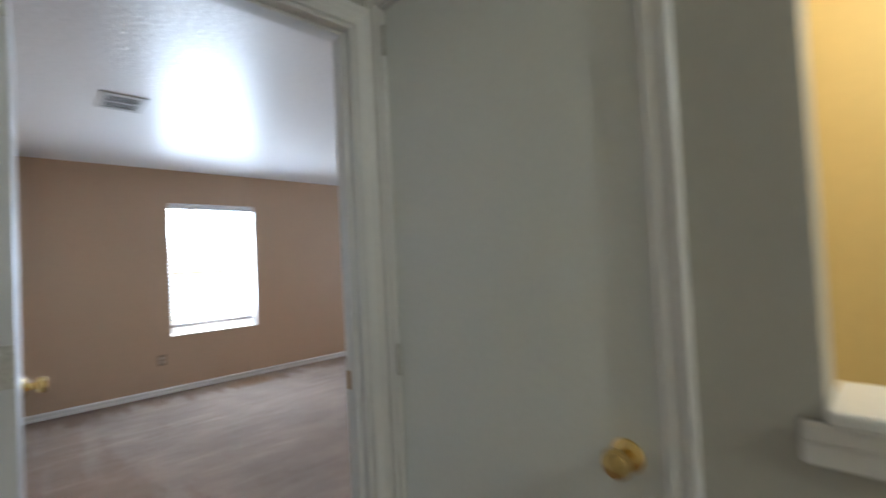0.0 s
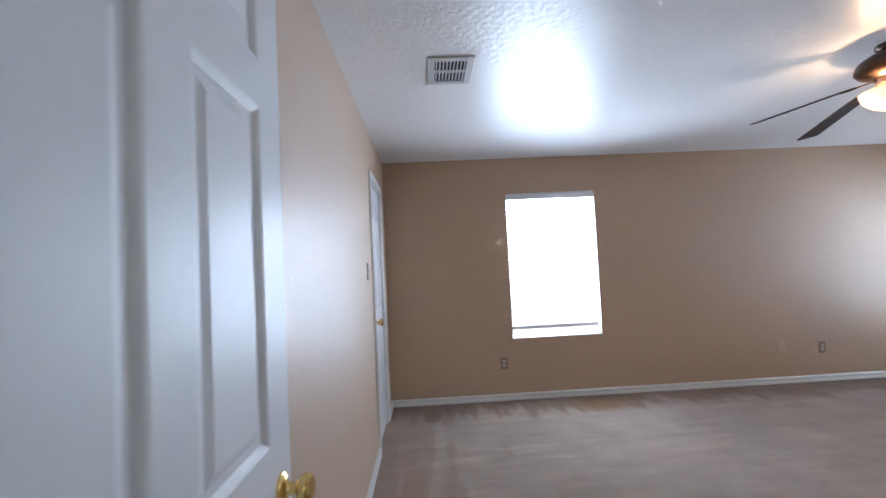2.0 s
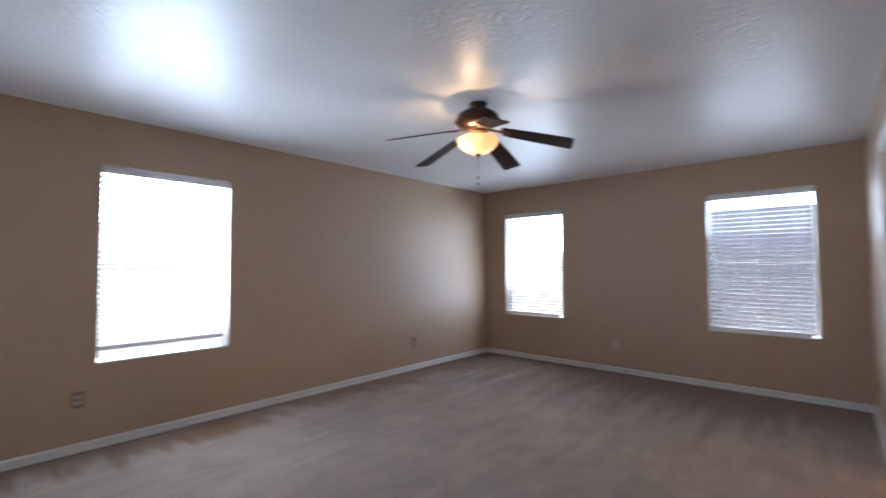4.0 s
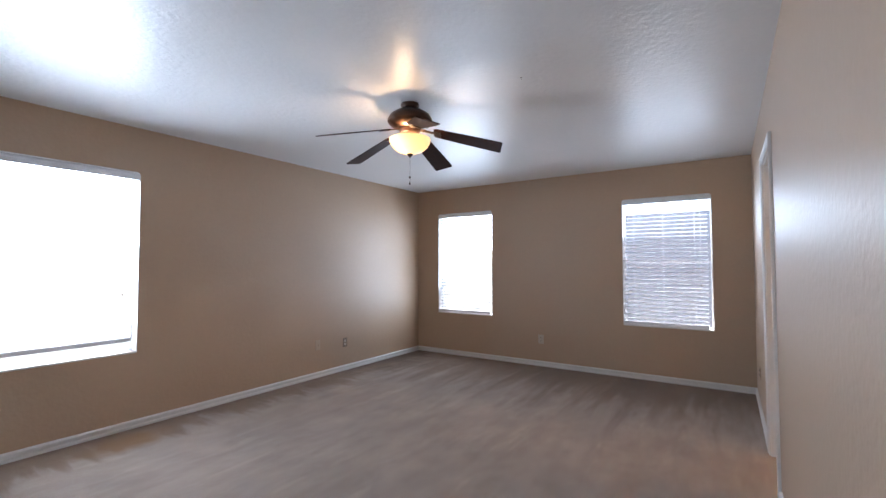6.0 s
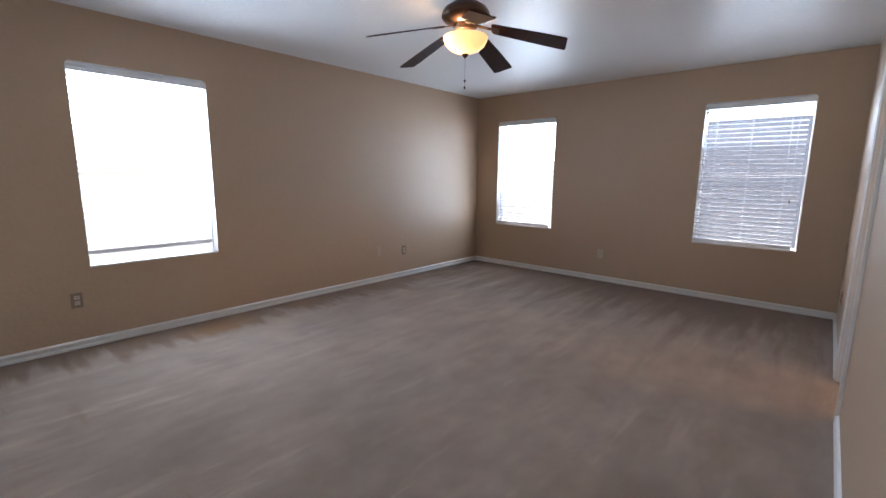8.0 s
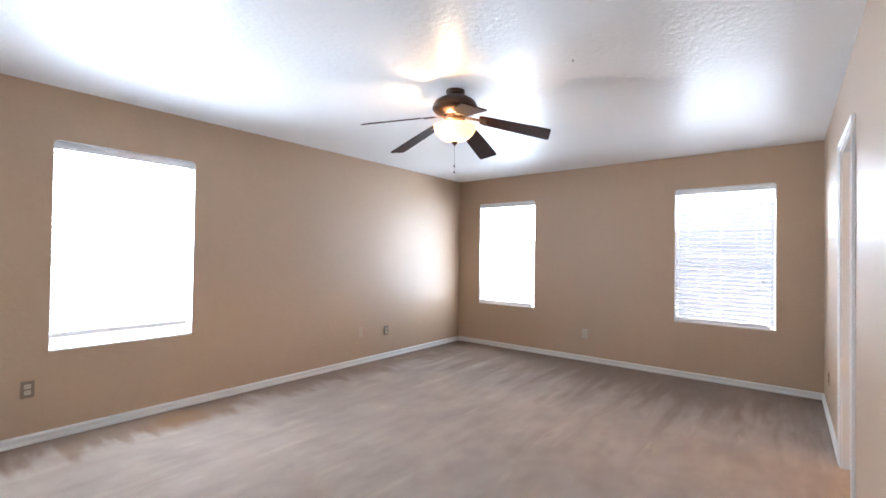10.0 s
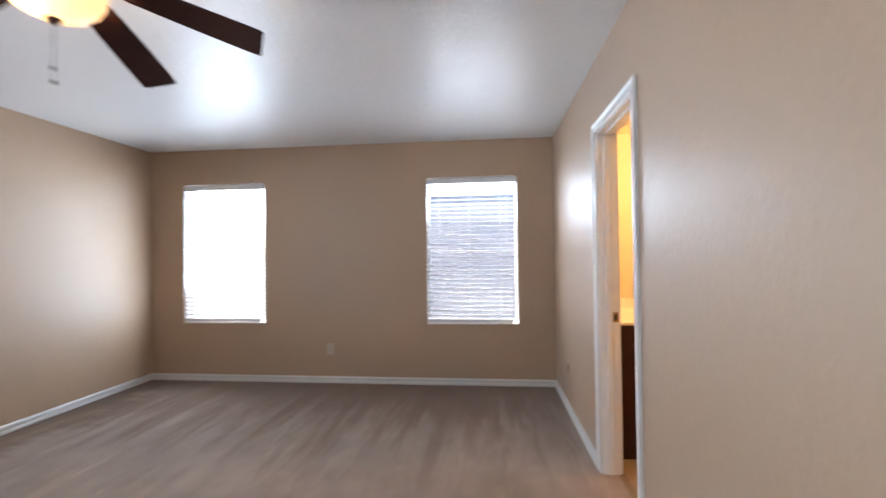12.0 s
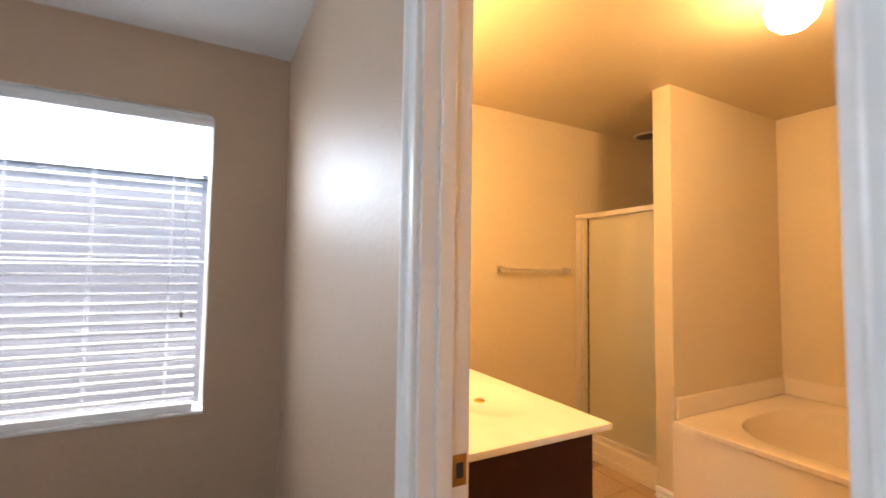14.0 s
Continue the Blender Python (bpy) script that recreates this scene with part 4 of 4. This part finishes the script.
# flush lamps, both out of view: an added fill for the hall, and the stairwell's
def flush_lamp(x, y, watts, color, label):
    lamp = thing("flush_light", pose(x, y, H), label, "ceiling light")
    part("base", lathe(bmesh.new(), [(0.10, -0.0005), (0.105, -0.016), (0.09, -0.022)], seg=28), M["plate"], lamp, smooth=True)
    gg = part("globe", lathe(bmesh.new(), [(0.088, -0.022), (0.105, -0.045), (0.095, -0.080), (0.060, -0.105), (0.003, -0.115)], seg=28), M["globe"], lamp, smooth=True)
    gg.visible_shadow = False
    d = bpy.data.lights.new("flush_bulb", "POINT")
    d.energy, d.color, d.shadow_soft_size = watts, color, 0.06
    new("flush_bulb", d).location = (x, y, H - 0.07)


# added fixture with no known counterpart, brightens the hall from behind the camera
flush_lamp(-3.18, -1.9, 4.6, (0.93, 1.0, 0.93), "unseen flush ceiling light added to fill the hall")
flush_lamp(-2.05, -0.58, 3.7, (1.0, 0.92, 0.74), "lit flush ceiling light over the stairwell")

# ---- outside ----
gm = bmesh.new()
bmesh.ops.create_grid(gm, x_segments=8, y_segments=8, size=3000)
for v in gm.verts:
    v.co.z = -3.0
structure("ground", gm, M["grass"], "flat lawn and yards below the windows", "ground")
house = thing("neighbour_house", pose(4.75, -2.4, -3.0), "neighbouring house with a grey shingle gable roof", "house")
part("wall", box(bmesh.new(), (0, -6.2, -0.02), (4.2, 6.2, 2.82)), M["siding"], house)
bm = bmesh.new()
v = [bm.verts.new(q) for q in ((-0.35, -6.6, 2.70), (4.55, -6.6, 2.70), (4.55, 6.6, 2.70), (-0.35, 6.6, 2.70), (2.1, -6.6, 5.58), (2.1, 6.6, 5.58))]
for f in ((0, 1, 4), (1, 2, 5, 4), (2, 3, 5), (3, 0, 4, 5), (3, 2, 1, 0)):
    bm.faces.new([v[i] for i in f])
part("roof", bm, M["shingle"], house)
part("ridge_cap", box(bmesh.new(), (2.02, -6.6, 5.545), (2.18, 6.6, 5.60), 0.01), M["shingle"], house)

# ---- bathroom floor tiles ----
tile_bm = box(bmesh.new(), (0.002, 0.002, -0.004), (0.303, 0.303, 0.0), 0.0015)
tile = finish("tile", tile_bm, M["vinyl"])
floor_bath = bpy.data.objects["floor_bath"]
for i in range(9):
    for j in range(10):
        x, y = -0.35 + i * 0.305, BY + 0.07 + j * 0.305
        if y + 0.303 > S0 + 0.02 or x + 0.303 > E - 0.01:
            continue
        t = new("tile", tile)
        t.parent = floor_bath
        t.location = (x, y, 0.0005)
